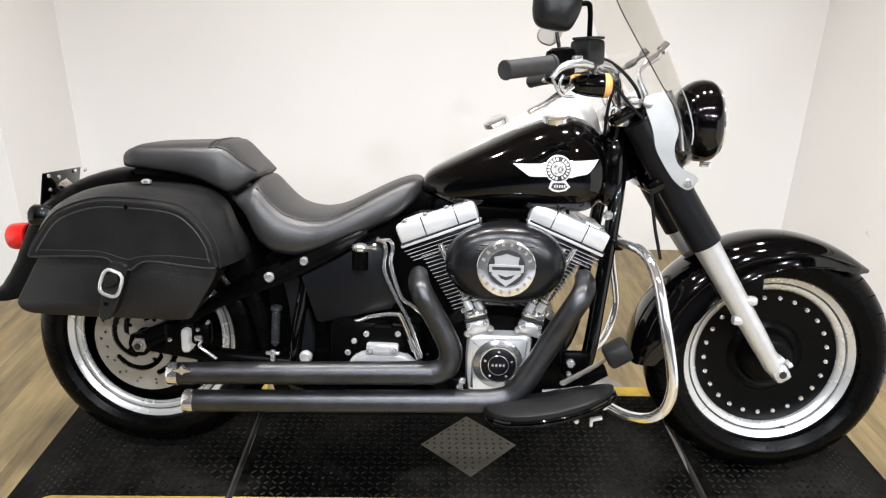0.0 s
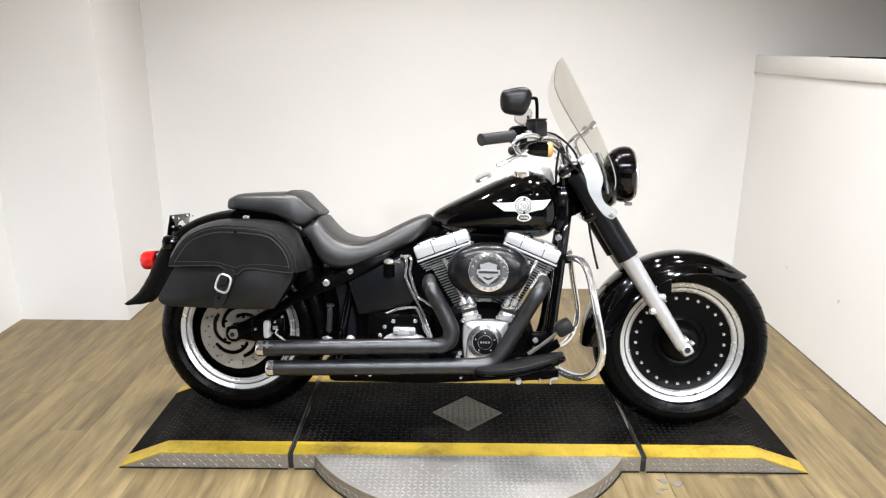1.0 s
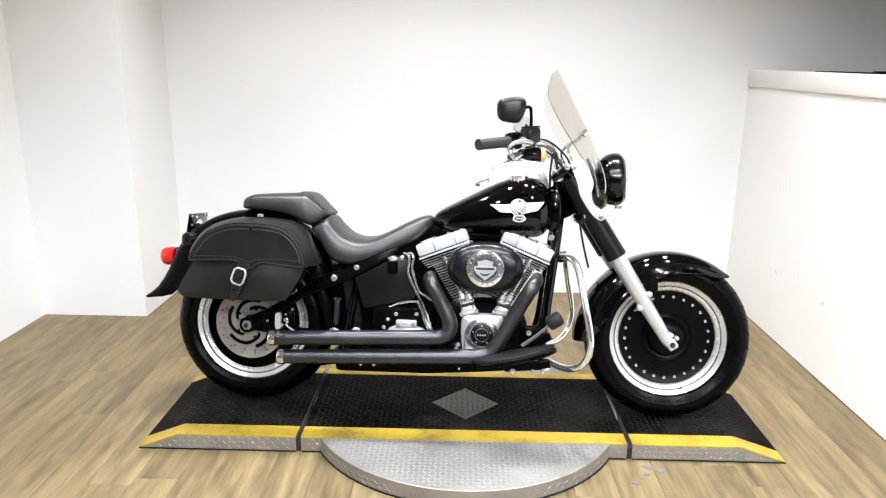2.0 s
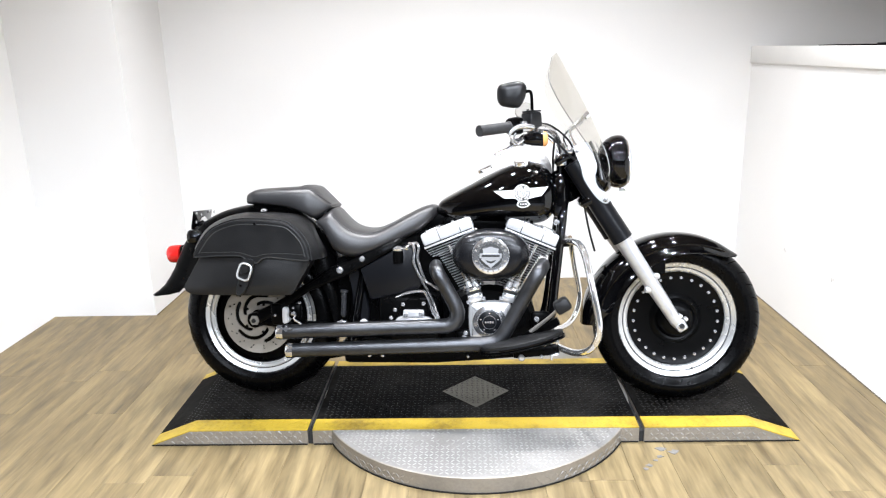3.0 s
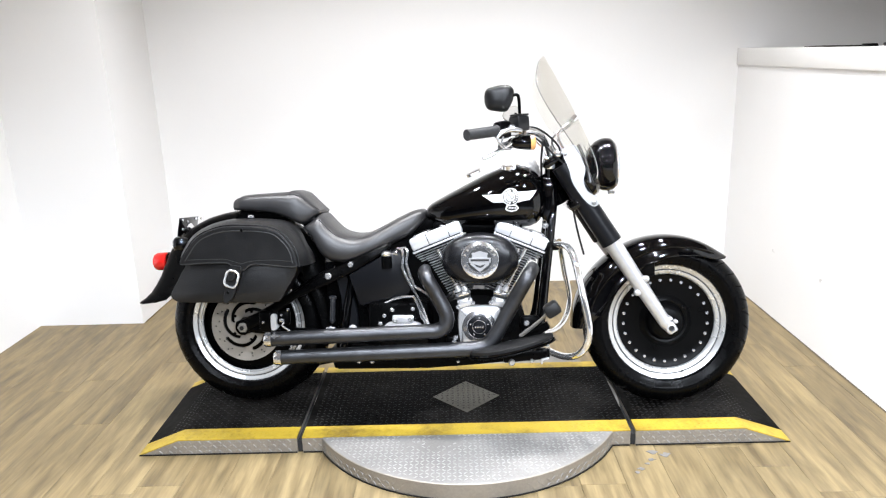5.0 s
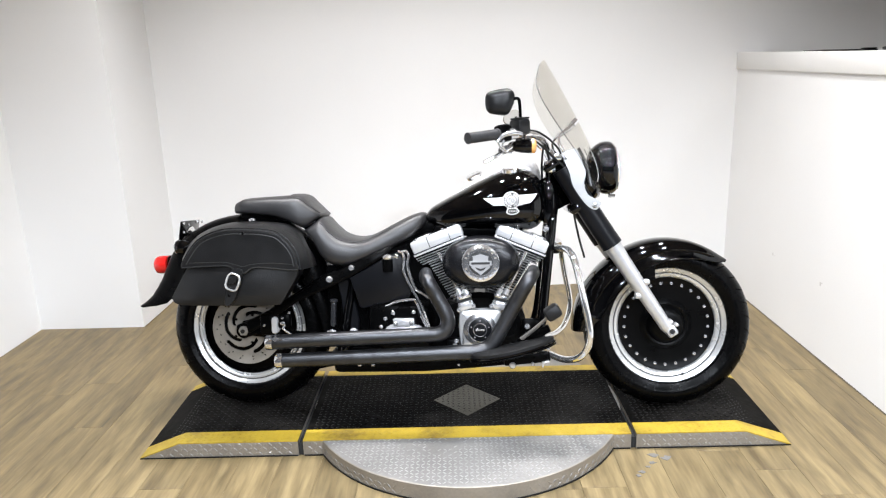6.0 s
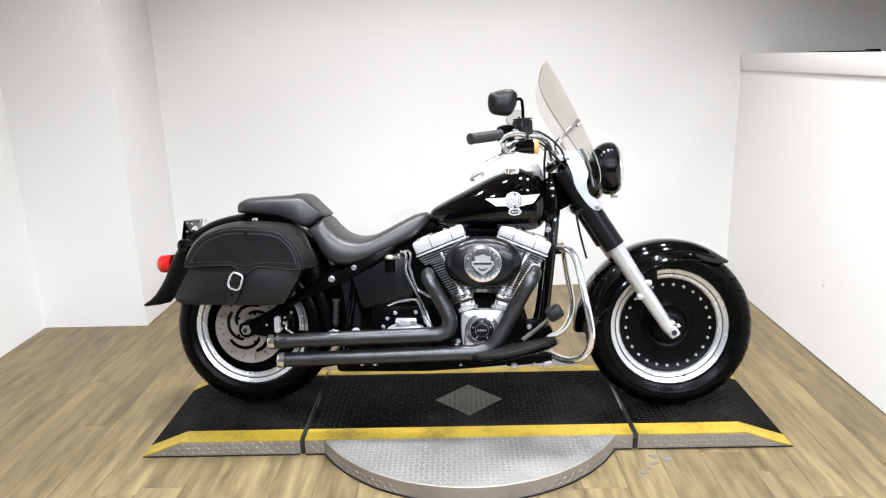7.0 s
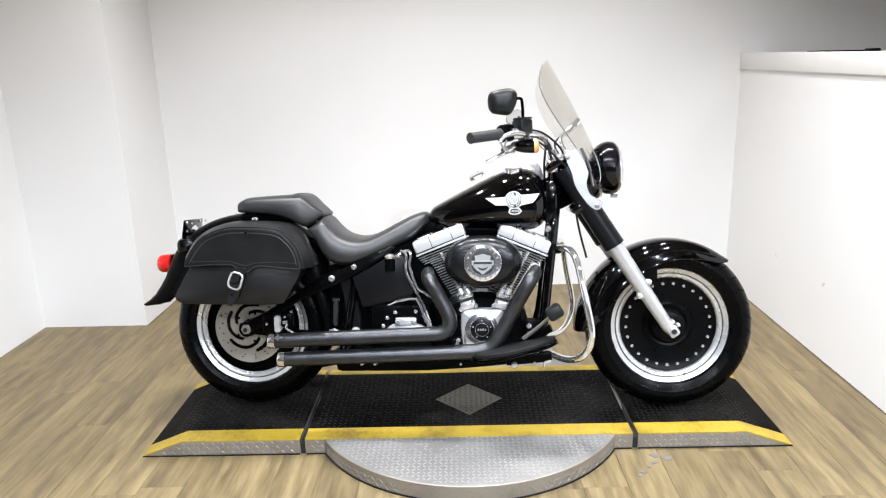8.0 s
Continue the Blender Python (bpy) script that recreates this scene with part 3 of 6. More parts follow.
# ---- fenders
def fender(c, stations, cross, thick=0.003):
    """Sweeps a valanced section round a wheel: stations are (degrees, radius, half width, depth)."""
    bm = bmesh.new()
    a0 = np.array(stations, float)
    ts = np.linspace(0, len(stations) - 1, (len(stations) - 1) * 7 + 1)
    cols = [np.interp(ts, range(len(stations)), a0[:, k]).tolist() for k in range(4)]
    outer, inner = [], []
    for deg, R, w, d in zip(*cols):
        a = radians(deg)
        e = Vector((math.cos(a), 0, math.sin(a)))
        row = []
        for u, v in cross:
            row.append((u * w, R - v * d))
        outer.append([c + e * r + Vector((0, y, 0)) for y, r in row])
        inner.append([c + e * (r - thick) + Vector((0, y * (1 - thick / w), 0)) for y, r in row])
    return loft(bm, [o + i[::-1] for o, i in zip(outer, inner)])


CROSS = [(-1.02, 1.0), (-1.0, 0.97), (-0.99, 0.7), (-0.95, 0.45), (-0.84, 0.22), (-0.62, 0.08), (-0.3, 0.015), (0, 0), (0.3, 0.015), (0.62, 0.08), (0.84, 0.22), (0.95, 0.45), (0.99, 0.7), (1.0, 0.97), (1.02, 1.0)]
part("front_fender", fender(FA, [(50, 0.336, 0.060, 0.012), (56, 0.334, 0.082, 0.036), (76, 0.337, 0.093, 0.064), (100, 0.340, 0.095, 0.088), (125, 0.344, 0.096, 0.105), (150, 0.352, 0.096, 0.110), (172, 0.362, 0.094, 0.100), (183, 0.366, 0.080, 0.060)], CROSS), GLOSS, bike, "gloss black valanced front fender")
part("rear_fender", fender(RA, [(28, 0.37, 0.115, 0.07), (44, 0.415, 0.118, 0.09), (60, 0.436, 0.120, 0.11), (75, 0.452, 0.120, 0.11), (90, 0.453, 0.120, 0.11), (110, 0.452, 0.118, 0.12), (122, 0.448, 0.115, 0.11), (130, 0.442, 0.112, 0.10), (136, 0.430, 0.112, 0.10), (142, 0.418, 0.111, 0.10), (150, 0.408, 0.110, 0.095), (156, 0.411, 0.108, 0.092), (161.5, 0.421, 0.104, 0.085), (165.5, 0.438, 0.098, 0.060), (168.2, 0.455, 0.092, 0.026)], CROSS), SATIN, bike, "satin black rear fender")

bm = bmesh.new()
bead = [(radians(a), float(np.interp(a, (58, 76, 100, 125, 150, 170), (0.314, 0.302, 0.292, 0.288, 0.294, 0.304)))) for a in range(60, 170, 4)]
tube(bm, [FA + Vector((r * math.cos(a), -0.0935, r * math.sin(a))) for a, r in bead], 0.0032, 8, 1)
part("fender_bead", bm, GLOSS, bike, "raised bead along the fender side")
bm = bmesh.new()
pillow(bm, [(FA.x + r * math.cos(radians(a)), FA.z + r * math.sin(radians(a))) for r, a in ((0.285, 102), (0.240, 104), (0.196, 107), (0.192, 118), (0.198, 130), (0.240, 131), (0.285, 134))], [(-0.066, 0), (-0.086, 0), (-0.088, 0.003)], 0)
part("fender_bracket", bm, SATIN, bike, "black fender mounting bracket")

# ---- fork
for side in (-1, 1):
    y = 0.118 * side
    bm = bmesh.new()
    lo, hi = Vector((0.812, y, 0.312)), Vector((0.594, y, 0.646))
    d = (hi - lo).normalized()
    tube(bm, [lo + d * 0.0, lo + d * 0.02, lo + d * 0.05, lo + d * 0.16, lo + d * 0.34, hi], [0.018, 0.0235, 0.0235, 0.0265, 0.031, 0.034], 20)
    leg = part("fork_slider", bm, FORK, bike, "silver fork slider")
    bm = bmesh.new()
    foot = Vector((0.8185, y - 0.004 * side, 0.3130))
    lean = pose(0, 0, 0, 0, -33, 0)
    block(bm, foot, (0.041, 0.050, 0.044), 0.010, lean)
    block(bm, foot + d * 0.030, (0.050, 0.044, 0.014), 0.005, lean)
    block(bm, foot + Vector((0.018, 0.008 * side, 0.024)), (0.013, 0.030, 0.012), 0.003, lean)
    part("axle_cap", bm, FORK, leg, "cast axle clamp at the foot of the fork")
    bm = bmesh.new()
    lathe(bm, [(0, 0.0125), (0.0028, 0.0125), (0.0034, 0.0118), (0.0034, 0.0098), (0.0010, 0.0095)], pose(foot.x, foot.y + 0.0245 * side, foot.z, 90 if side < 0 else -90, 0, 0), 18)
    part("axle_ring", bm, BRIGHT, leg)
    bm = bmesh.new()
    lathe(bm, [(0, 0.0096), (0.0016, 0.0096), (0.0017, 0.001)], pose(foot.x, foot.y + 0.0245 * side, foot.z, 90 if side < 0 else -90, 0, 0), 14)
    part("axle_bore", bm, DARK, leg)
    bm = bmesh.new()
    block(bm, lo + d * 0.205 + Vector((0.024, 0.01 * side, 0.016)), (0.026, 0.026, 0.022), 0.008)
    part("fender_lug", bm, FORK, leg)
    bm = bmesh.new()
    block(bm, lo + d * 0.158 + Vector((-0.031, 0.01 * side, 0.004)), (0.026, 0.026, 0.024), 0.008)
    part("fender_lug", bm, FORK, leg)
    bm = bmesh.new()
    top = Vector((0.415, y, 0.925))
    tube(bm, [hi - d * 0.012, hi + d * 0.10, top], [0.0400, 0.0395, 0.0385], 24)
    part("fork_cover", bm, DENIM, bike, "matt black upper fork cover")
bm = bmesh.new()
block(bm, (0.475, 0, 0.785), (0.075, 0.30, 0.035), 0.014, pose(0, 0, 0, 0, -34, 0))
block(bm, (0.385, 0, 0.945), (0.085, 0.27, 0.030), 0.012, pose(0, 0, 0, 0, -34, 0))
tube(bm, [(0.365, 0, 0.90), (0.425, 0, 0.78)], 0.040, 20)
part("triple_clamp", bm, GLOSS, bike, "gloss black fork clamps")

# ---- fuel tank
TANK = [(-0.104, 0.735, 0.758, 0.050), (-0.085, 0.724, 0.785, 0.085), (-0.03, 0.699, 0.817, 0.118), (0.05, 0.696, 0.859, 0.143), (0.13, 0.694, 0.900, 0.160), (0.20, 0.693, 0.928, 0.168),
        (0.26, 0.693, 0.936, 0.168), (0.305, 0.696, 0.922, 0.160), (0.338, 0.718, 0.890, 0.142), (0.354, 0.752, 0.850, 0.112), (0.360, 0.780, 0.822, 0.070)]
rings = []
for x, z0, z1, w in TANK:
    ring = []
    for k in range(40):
        a = 2 * math.pi * k / 40
        ca, sa = math.cos(a), math.sin(a)
        e = 2 / 2.7
        yy = w * math.copysign(abs(ca) ** e, ca)
        zc = z0 + (z1 - z0) * 0.42
        zz = zc + (math.copysign(abs(sa) ** (e if sa < 0 else 0.92), sa)) * ((z1 - zc) if sa > 0 else (zc - z0))
        ring.append(Vector((x, yy, zz)))
    rings.append(ring)
fine = []
for i in range(40):
    col = smooth_line([r[i] for r in rings], 4)
    fine.append(col)
bm = bmesh.new()
loft(bm, [[fine[i][k] for i in range(40)] for k in range(len(fine[0]))])
tank = part("fuel_tank", bm, GLOSS, bike, "gloss black teardrop fuel tank", 60)


def tank_side(x, z):
    """Outward y of the tank's right-hand side at x, z."""
    xs = [t[0] for t in TANK]
    z0, z1, w = (float(np.interp(x, xs, [t[k] for t in TANK])) for k in (1, 2, 3))
    zc = z0 + (z1 - z0) * 0.42
    s = (z - zc) / (z1 - zc) if z > zc else (zc - z) / (zc - z0)
    s = min(0.999, abs(s)) ** (1 / 0.92 if z > zc else 2.7 / 2)
    return -w * (1 - s * s) ** (1 / 2.7)


def on_tank(name, outline, mat, parent, lift=0.002, label=""):
    """A thin badge that follows the tank's side."""
    x0, x1 = min(p[0] for p in outline) + 1e-4, max(p[0] for p in outline) - 1e-4
    cols = max(8, int((x1 - x0) / 0.003))
    rows = 5
    front, back = [], []
    for k in range(cols + 1):
        x = x0 + (x1 - x0) * k / cols
        cut = []
        for a, b in zip(outline, outline[1:] + outline[:1]):
            if (a[0] - x) * (b[0] - x) <= 0 and a[0] != b[0]:
                cut.append(a[1] + (b[1] - a[1]) * (x - a[0]) / (b[0] - a[0]))
        zs = [min(cut) + (max(cut) - min(cut)) * r / rows for r in range(rows + 1)]
        front.append([Vector((x, tank_side(x, z) - lift, z)) for z in zs])
        back.append([Vector((x, tank_side(x, z) + 0.001, z)) for z in reversed(zs)])
    bm = bmesh.new()
    loft(bm, [f + g for f, g in zip(front, back)])
    return part(name, bm, mat, parent, label)


CX, CZ = 0.2255, 0.8117
on_tank("tank_badge", [(0.1195, 0.8205), (0.150, 0.8215), (0.189, 0.8235), (0.2255, 0.828), (0.257, 0.831), (0.290, 0.833), (0.322, 0.836), (0.310, 0.818), (0.302, 0.808), (0.295, 0.8015), (0.272, 0.797), (0.257, 0.7925), (0.2255, 0.790), (0.200, 0.793), (0.180, 0.7925), (0.159, 0.7925), (0.140, 0.806)], WHITE, tank, 0.0022, "pale winged tank badge")
on_tank("roundel", [(CX + 0.0320 * math.cos(a), CZ + 0.001 + 0.0320 * math.sin(a)) for a in (2 * math.pi * k / 28 for k in range(28))], WHITE, tank, 0.0035, "round pale medallion")
def ring(r, n=28):
    return [(CX + r * math.cos(2 * math.pi * k / n), CZ + 0.001 + r * math.sin(2 * math.pi * k / n)) for k in range(n)]


on_tank("roundel_ring", ring(0.0288), PLATEGREY, tank, 0.0045)
on_tank("roundel_band", ring(0.0165, 24), WHITE, tank, 0.0052)
on_tank("roundel_centre", ring(0.0142, 20), PEWTER, tank, 0.0058)
for k in range(20):
    if k in (4, 15):
        continue
    a = 2 * math.pi * (k + 0.5) / 20
    e, t = Vector((math.cos(a), math.sin(a))), Vector((-math.sin(a), math.cos(a)))
    c = Vector((CX, CZ + 0.001)) + e * 0.0226
    w = 0.0019 + 0.0007 * ((k * 7) % 3) / 2
    on_tank("roundel_mark", [tuple(c + e * i * 0.0036 + t * j * w) for i, j in ((-1, -1), (1, -1), (1, 1), (-1, 1))], WHITE, tank, 0.0053)
tail = [(0.2100, 0.7835), (0.2455, 0.7845), (0.2555, 0.7710), (0.2455, 0.7615), (0.2289, 0.7575), (0.2145, 0.7600), (0.2050, 0.7670)]
on_tank("badge_tail", tail, WHITE, tank, 0.0032)
on_tank("tail_panel", [(0.2295 + (x - 0.2295) * 0.76, 0.7715 + (z - 0.7715) * 0.66) for x, z in tail], PLATEGREY, tank, 0.0038)
for k in range(5):
    x = 0.2175 + 0.0058 * k
    on_tank("tail_mark", [(x, 0.7685), (x + 0.0036, 0.7685), (x + 0.0036, 0.7752), (x, 0.7752)], WHITE, tank, 0.0044)

# chrome dash on the tank
bm = bmesh.new()
sections = [(-0.055, 0.792, 0.014), (0.0, 0.833, 0.030), (0.08, 0.884, 0.046), (0.15, 0.938, 0.060), (0.20, 0.966, 0.068), (0.25, 0.984, 0.070), (0.295, 0.984, 0.064), (0.325, 0.955, 0.052), (0.345, 0.905, 0.040), (0.352, 0.86, 0.030)]
rr = []
for x, z1, w in sections:
    z0 = float(np.interp(x, [t[0] for t in TANK], [t[2] for t in TANK])) - 0.03
    rr.append([Vector((x, 0.012 + w * math.cos(a), z0 + (z1 - z0) * max(0.0, math.sin(a)) ** 0.6)) for a in (math.pi * k / 16 for k in range(17))])
cols = [smooth_line([r[i] for r in rr], 4) for i in range(17)]
loft(bm, [[c[k] for c in cols] for k in range(len(cols[0]))])
part("dash_console", bm, DASH, bike, "chrome tank-top dash console", 60)
bm = bmesh.new()
lathe(bm, [(0, 0.034), (0.012, 0.034), (0.016, 0.028), (0.016, 0.001)], pose(0.085, 0.105, 0.902, 14, -22, 0), 24)
part("filler_cap", bm, CHROME, bike, "chrome fuel filler cap")
bm = bmesh.new()
lathe(bm, [(-0.01, 0.036), (0.006, 0.036), (0.011, 0.030), (0.011, 0.001)], pose(0.226, -0.075, 0.926, 14, -4, 0), 24)
part("filler_cap", bm, CHROME, bike, "chrome fuel filler cap")


# ---- seats
def seat(sections, dish=0.0, p=0.46, q=0.46):
    """A padded saddle skinned over cross sections (x, bottom, top, half width)."""
    rings = []
    for x, z0, z1, w in sections:
        ring = []
        for k in range(32):
            a = 2 * math.pi * k / 32
            ca, sa = math.cos(a), math.sin(a)
            zc = z0 + (z1 - z0) * 0.38
            y = w * math.copysign(abs(ca) ** p, ca)
            z = zc + (z1 - zc) * abs(sa) ** q if sa > 0 else zc - (zc - z0) * abs(sa) ** 0.55
            ring.append(Vector((x, y, z - dish * max(0, sa) ** 3)))
        rings.append(ring)
    lines = [smooth_line([r[i] for r in rings], 4) for i in range(32)]
    bm = bmesh.new()
    return loft(bm, [[c[k] for c in lines] for k in range(len(lines[0]))]), lines


bm, seat_lines = seat([(-0.578, 0.700, 0.712, 0.09), (-0.556, 0.688, 0.726, 0.125), (-0.532, 0.655, 0.748, 0.138), (-0.508, 0.600, 0.764, 0.145), (-0.476, 0.572, 0.730, 0.150), (-0.44, 0.563, 0.698, 0.152), (-0.40, 0.563, 0.683, 0.152), (-0.36, 0.574, 0.680, 0.150), (-0.32, 0.589, 0.688, 0.147), (-0.27, 0.611, 0.711, 0.138), (-0.22, 0.636, 0.737, 0.126), (-0.17, 0.662, 0.761, 0.110), (-0.135, 0.692, 0.772, 0.095), (-0.112, 0.715, 0.772, 0.075), (-0.098, 0.730, 0.760, 0.045)], 0.006, 0.66, 0.84)
rider = part("rider_seat", bm, VINYL, bike, "black vinyl rider saddle", 60)
for i in (4, 12):
    bm = bmesh.new()
    tube(bm, seat_lines[i][12:40], 0.0022, 6, 1)
    part("seam", bm, VINYL, rider)
bm, pad_lines = seat([(-0.856, 0.778, 0.802, 0.07), (-0.846, 0.774, 0.818, 0.10), (-0.828, 0.773, 0.827, 0.116), (-0.80, 0.771, 0.835, 0.124), (-0.70, 0.760, 0.841, 0.130), (-0.64, 0.742, 0.844, 0.134), (-0.600, 0.722, 0.847, 0.134), (-0.578, 0.714, 0.838, 0.128), (-0.553, 0.723, 0.813, 0.118), (-0.530, 0.744, 0.790, 0.106), (-0.512, 0.760, 0.772, 0.088)], 0.0, 0.48, 0.60)
pillion = part("pillion_seat", bm, VINYL, bike, "black vinyl pillion pad", 60)
for off in (0.0, 0.015):
    bm = bmesh.new()
    over = [pad_lines[k][23] for k in range(5, 12)] + pad_lines[12][23:40]
    tube(bm, [p + Vector((-off, 0, 0.0005)) for p in over], 0.0018, 6, 1)
    part("seam", bm, VINYL, pillion)

# ---- frame
for side in (-1, 1):
    s = side
    bm = bmesh.new()
    tube(bm, [(0.392, 0.06 * s, 0.86), (0.378, 0.10 * s, 0.72), (0.352, 0.125 * s, 0.50), (0.330, 0.135 * s, 0.33), (0.285, 0.14 * s, 0.245), (0.20, 0.14 * s, 0.225), (-0.36, 0.14 * s, 0.225), (-0.42, 0.14 * s, 0.27)], 0.0185, 14)
    part("frame_tube", bm, GLOSS, bike, "gloss black frame tube")
    bm = bmesh.new()
    tube(bm, [(-0.42, 0.13 * s, 0.27), (-0.40, 0.125 * s, 0.42), (-0.36, 0.115 * s, 0.57), (-0.24, 0.10 * s, 0.64)], 0.017, 12)
    part("frame_tube", bm, GLOSS, bike, "gloss black frame tube")
    # swingarm side: thick plate at the axle, upper and lower tube
    bm = bmesh.new()
    tube(bm, [(-0.848, 0.112 * s, 0.320), (-0.80, 0.112 * s, 0.334), (-0.74, 0.114 * s, 0.365), (-0.66, 0.125 * s, 0.415), (-0.53, 0.135 * s, 0.50), (-0.44, 0.14 * s, 0.55)], [0.024, 0.030, 0.026, 0.022, 0.020, 0.018], 12, flat=0.62)
    tube(bm, [(-0.80, 0.112 * s, 0.318), (-0.62, 0.125 * s, 0.300), (-0.42, 0.13 * s, 0.29)], 0.021, 12, flat=0.8)
    part("swingarm", bm, SATIN, bike, "satin black swingarm")
    # fender strut
    bm = bmesh.new()
    tube(bm, [(-0.235, 0.120 * s, 0.640), (-0.285, 0.148 * s, 0.610), (-0.38, 0.150 * s, 0.560), (-0.47, 0.152 * s, 0.515), (-0.60, 0.150 * s, 0.450)], [0.015, 0.019, 0.026, 0.026, 0.016], 12, flat=0.55)
    strut = part("fender_strut", bm, SATIN, bike, "satin black fender strut")
    if side < 0:
        for p, r in (((-0.380, -0.160, 0.566), 0.0115), ((-0.466, -0.162, 0.523), 0.0135)):
            bm = bmesh.new()
            bolt(bm, p, r, 0.012)
            part("strut_bolt", bm, BRIGHT, strut, "polished domed bolt")
bm = bmesh.new()
tube(bm, [(-0.25, 0, 0.66), (0.0, 0, 0.70), (0.30, 0, 0.84), (0.40, 0, 0.88)], 0.03, 14)
part("backbone", bm, GLOSS, bike)

# inner fender in front of the rear tyre, its panels and the coil unit
part("inner_fender", fender(RA, [(-12, 0.352, 0.110, 0.03), (10, 0.352, 0.112, 0.05), (40, 0.362, 0.115, 0.06)], CROSS), SATIN, bike, "satin black inner mudguard")
bm = bmesh.new()
pillow(bm, [(-0.445, 0.520), (-0.405, 0.525), (-0.385, 0.46), (-0.365, 0.38), (-0.372, 0.30), (-0.43, 0.285), (-0.425, 0.36), (-0.43, 0.44)], [(-0.05, 0), (-0.125, 0), (-0.130, 0.004)], 4)
part("guard_panel", bm, DENIM, bike, "matt black guard panel")
bm = bmesh.new()
ribs = [(0.006 + 0.0062 * k + d, r) for k in range(14) for d, r in ((0.0, 0.0088), (0.0016, 0.0108), (0.0046, 0.0108))]
lathe(bm, [(0, 0.006)] + ribs + [(0.094, 0.0090), (0.096, 0.0150), (0.103, 0.0155), (0.106, 0.012), (0.107, 0.001)], pose(-0.460, -0.150, 0.340, 0, 3, 0), 18)
coil = part("damper", bm, DAMPER, bike, "dark grey ribbed spring rod")
bm = bmesh.new()
bolt(bm, (-0.377, -0.165, 0.321), 0.0165, 0.016, 18)
part("pivot_bolt", bm, POLISHED, bike, "polished domed pivot bolt")
bm = bmesh.new()
block(bm, (-0.466, -0.15, 0.314), (0.012, 0.014, 0.030), 0.003)
block(bm, (-0.466, -0.15, 0.320), (0.036, 0.010, 0.009), 0.003)
part("spring_clevis", bm, BRIGHT, coil)
bm = bmesh.new()
pillow(bm, [(-0.700, 0.372), (-0.684, 0.376), (-0.676, 0.360), (-0.680, 0.342), (-0.676, 0.322), (-0.686, 0.312), (-0.700, 0.316), (-0.702, 0.344)], [(-0.11, 0), (-0.150, 0), (-0.154, 0.003)], 4)
part("brake_caliper", bm, SILVER, bike, "polished brake caliper cap")
bm = bmesh.new()
block(bm, (-0.715, -0.125, 0.345), (0.075, 0.035, 0.085), 0.012)
block(bm, (-0.655, -0.13, 0.36), (0.05, 0.03, 0.06), 0.010)
part("caliper_body", bm, SATIN, bike, "satin black caliper body")
bm = bmesh.new()
tube(bm, [(-0.664, -0.148, 0.350), (-0.650, -0.150, 0.345), (-0.655, -0.150, 0.330), (-0.635, -0.150, 0.315), (-0.612, -0.150, 0.298)], 0.0042, 8)
block(bm, (-0.657, -0.150, 0.352), (0.018, 0.012, 0.014), 0.003)
part("brake_line", bm, BRIGHT, bike, "bright metal brake line")
for p in ((-0.634, -0.14, 0.392), (-0.66, -0.14, 0.372), (-0.73, -0.15, 0.345), (-0.598, -0.14, 0.455)):
    bm = bmesh.new()
    bolt(bm, p, 0.006, 0.008)
    part("small_bolt", bm, BRIGHT, bike)

# splash plate ahead of the rear tyre, and the pans that carry the seats
bm = bmesh.new()
pillow(bm, [(-0.500, 0.560), (-0.420, 0.590), (-0.400, 0.290), (-0.488, 0.262)], [(0.09, 0), (-0.074, 0), (-0.080, 0.004)], 0)
part("splash_plate", bm, SATIN, bike, "satin black splash plate")
bm = bmesh.new()
block(bm, (-0.085, 0, 0.712), (0.150, 0.110, 0.056), 0.012, pose(0, 0, 0, 0, -22, 0))
part("seat_bracket", bm, SATIN, bike, "satin black seat nose bracket")
bm = bmesh.new()
block(bm, (-0.548, 0, 0.726), (0.080, 0.190, 0.060), 0.012, pose(0, 0, 0, 0, 42, 0))
block(bm, (-0.700, 0, 0.756), (0.260, 0.170, 0.040), 0.010)
part("seat_pan", bm, SATIN, bike, "satin black pan under the pads")

# battery box and sump that fill the frame
bm = bmesh.new()
pillow(bm, [(-0.455, 0.270), (-0.435, 0.530), (-0.280, 0.622), (-0.100, 0.690), (0.020, 0.700), (0.060, 0.560), (0.040, 0.300)], [(0.11, 0.01), (0.10, 0), (-0.085, 0), (-0.095, 0.01)], 0)
part("battery_box", bm, SATIN, bike, "satin black battery box inside the frame")
bm = bmesh.new()
block(bm, (-0.13, 0, 0.262), (0.66, 0.22, 0.125), 0.02)
part("sump", bm, SATIN, bike, "satin black sump")
bm = bmesh.new()
pillow(bm, [(-0.475, 0.235), (-0.462, 0.160), (-0.445, 0.154), (-0.100, 0.158), (0.080, 0.172), (0.200, 0.184), (0.250, 0.230)], [(0.11, 0.01), (0.10, 0), (-0.125, 0), (-0.13, 0.005)], 0)
rail = part("lower_frame", bm, SATIN, bike, "satin black lower frame rail")
for x in (0.02,):
    bm = bmesh.new()
    bolt(bm, (x, -0.13, 0.172 if x < 0 else 0.186), 0.0065, 0.007)
    part("frame_bolt", bm, BRIGHT, rail)
bm = bmesh.new()
block(bm, (0.118, 0, 0.62), (0.13, 0.12, 0.16), 0.02)
part("intake", bm, SATIN, bike)
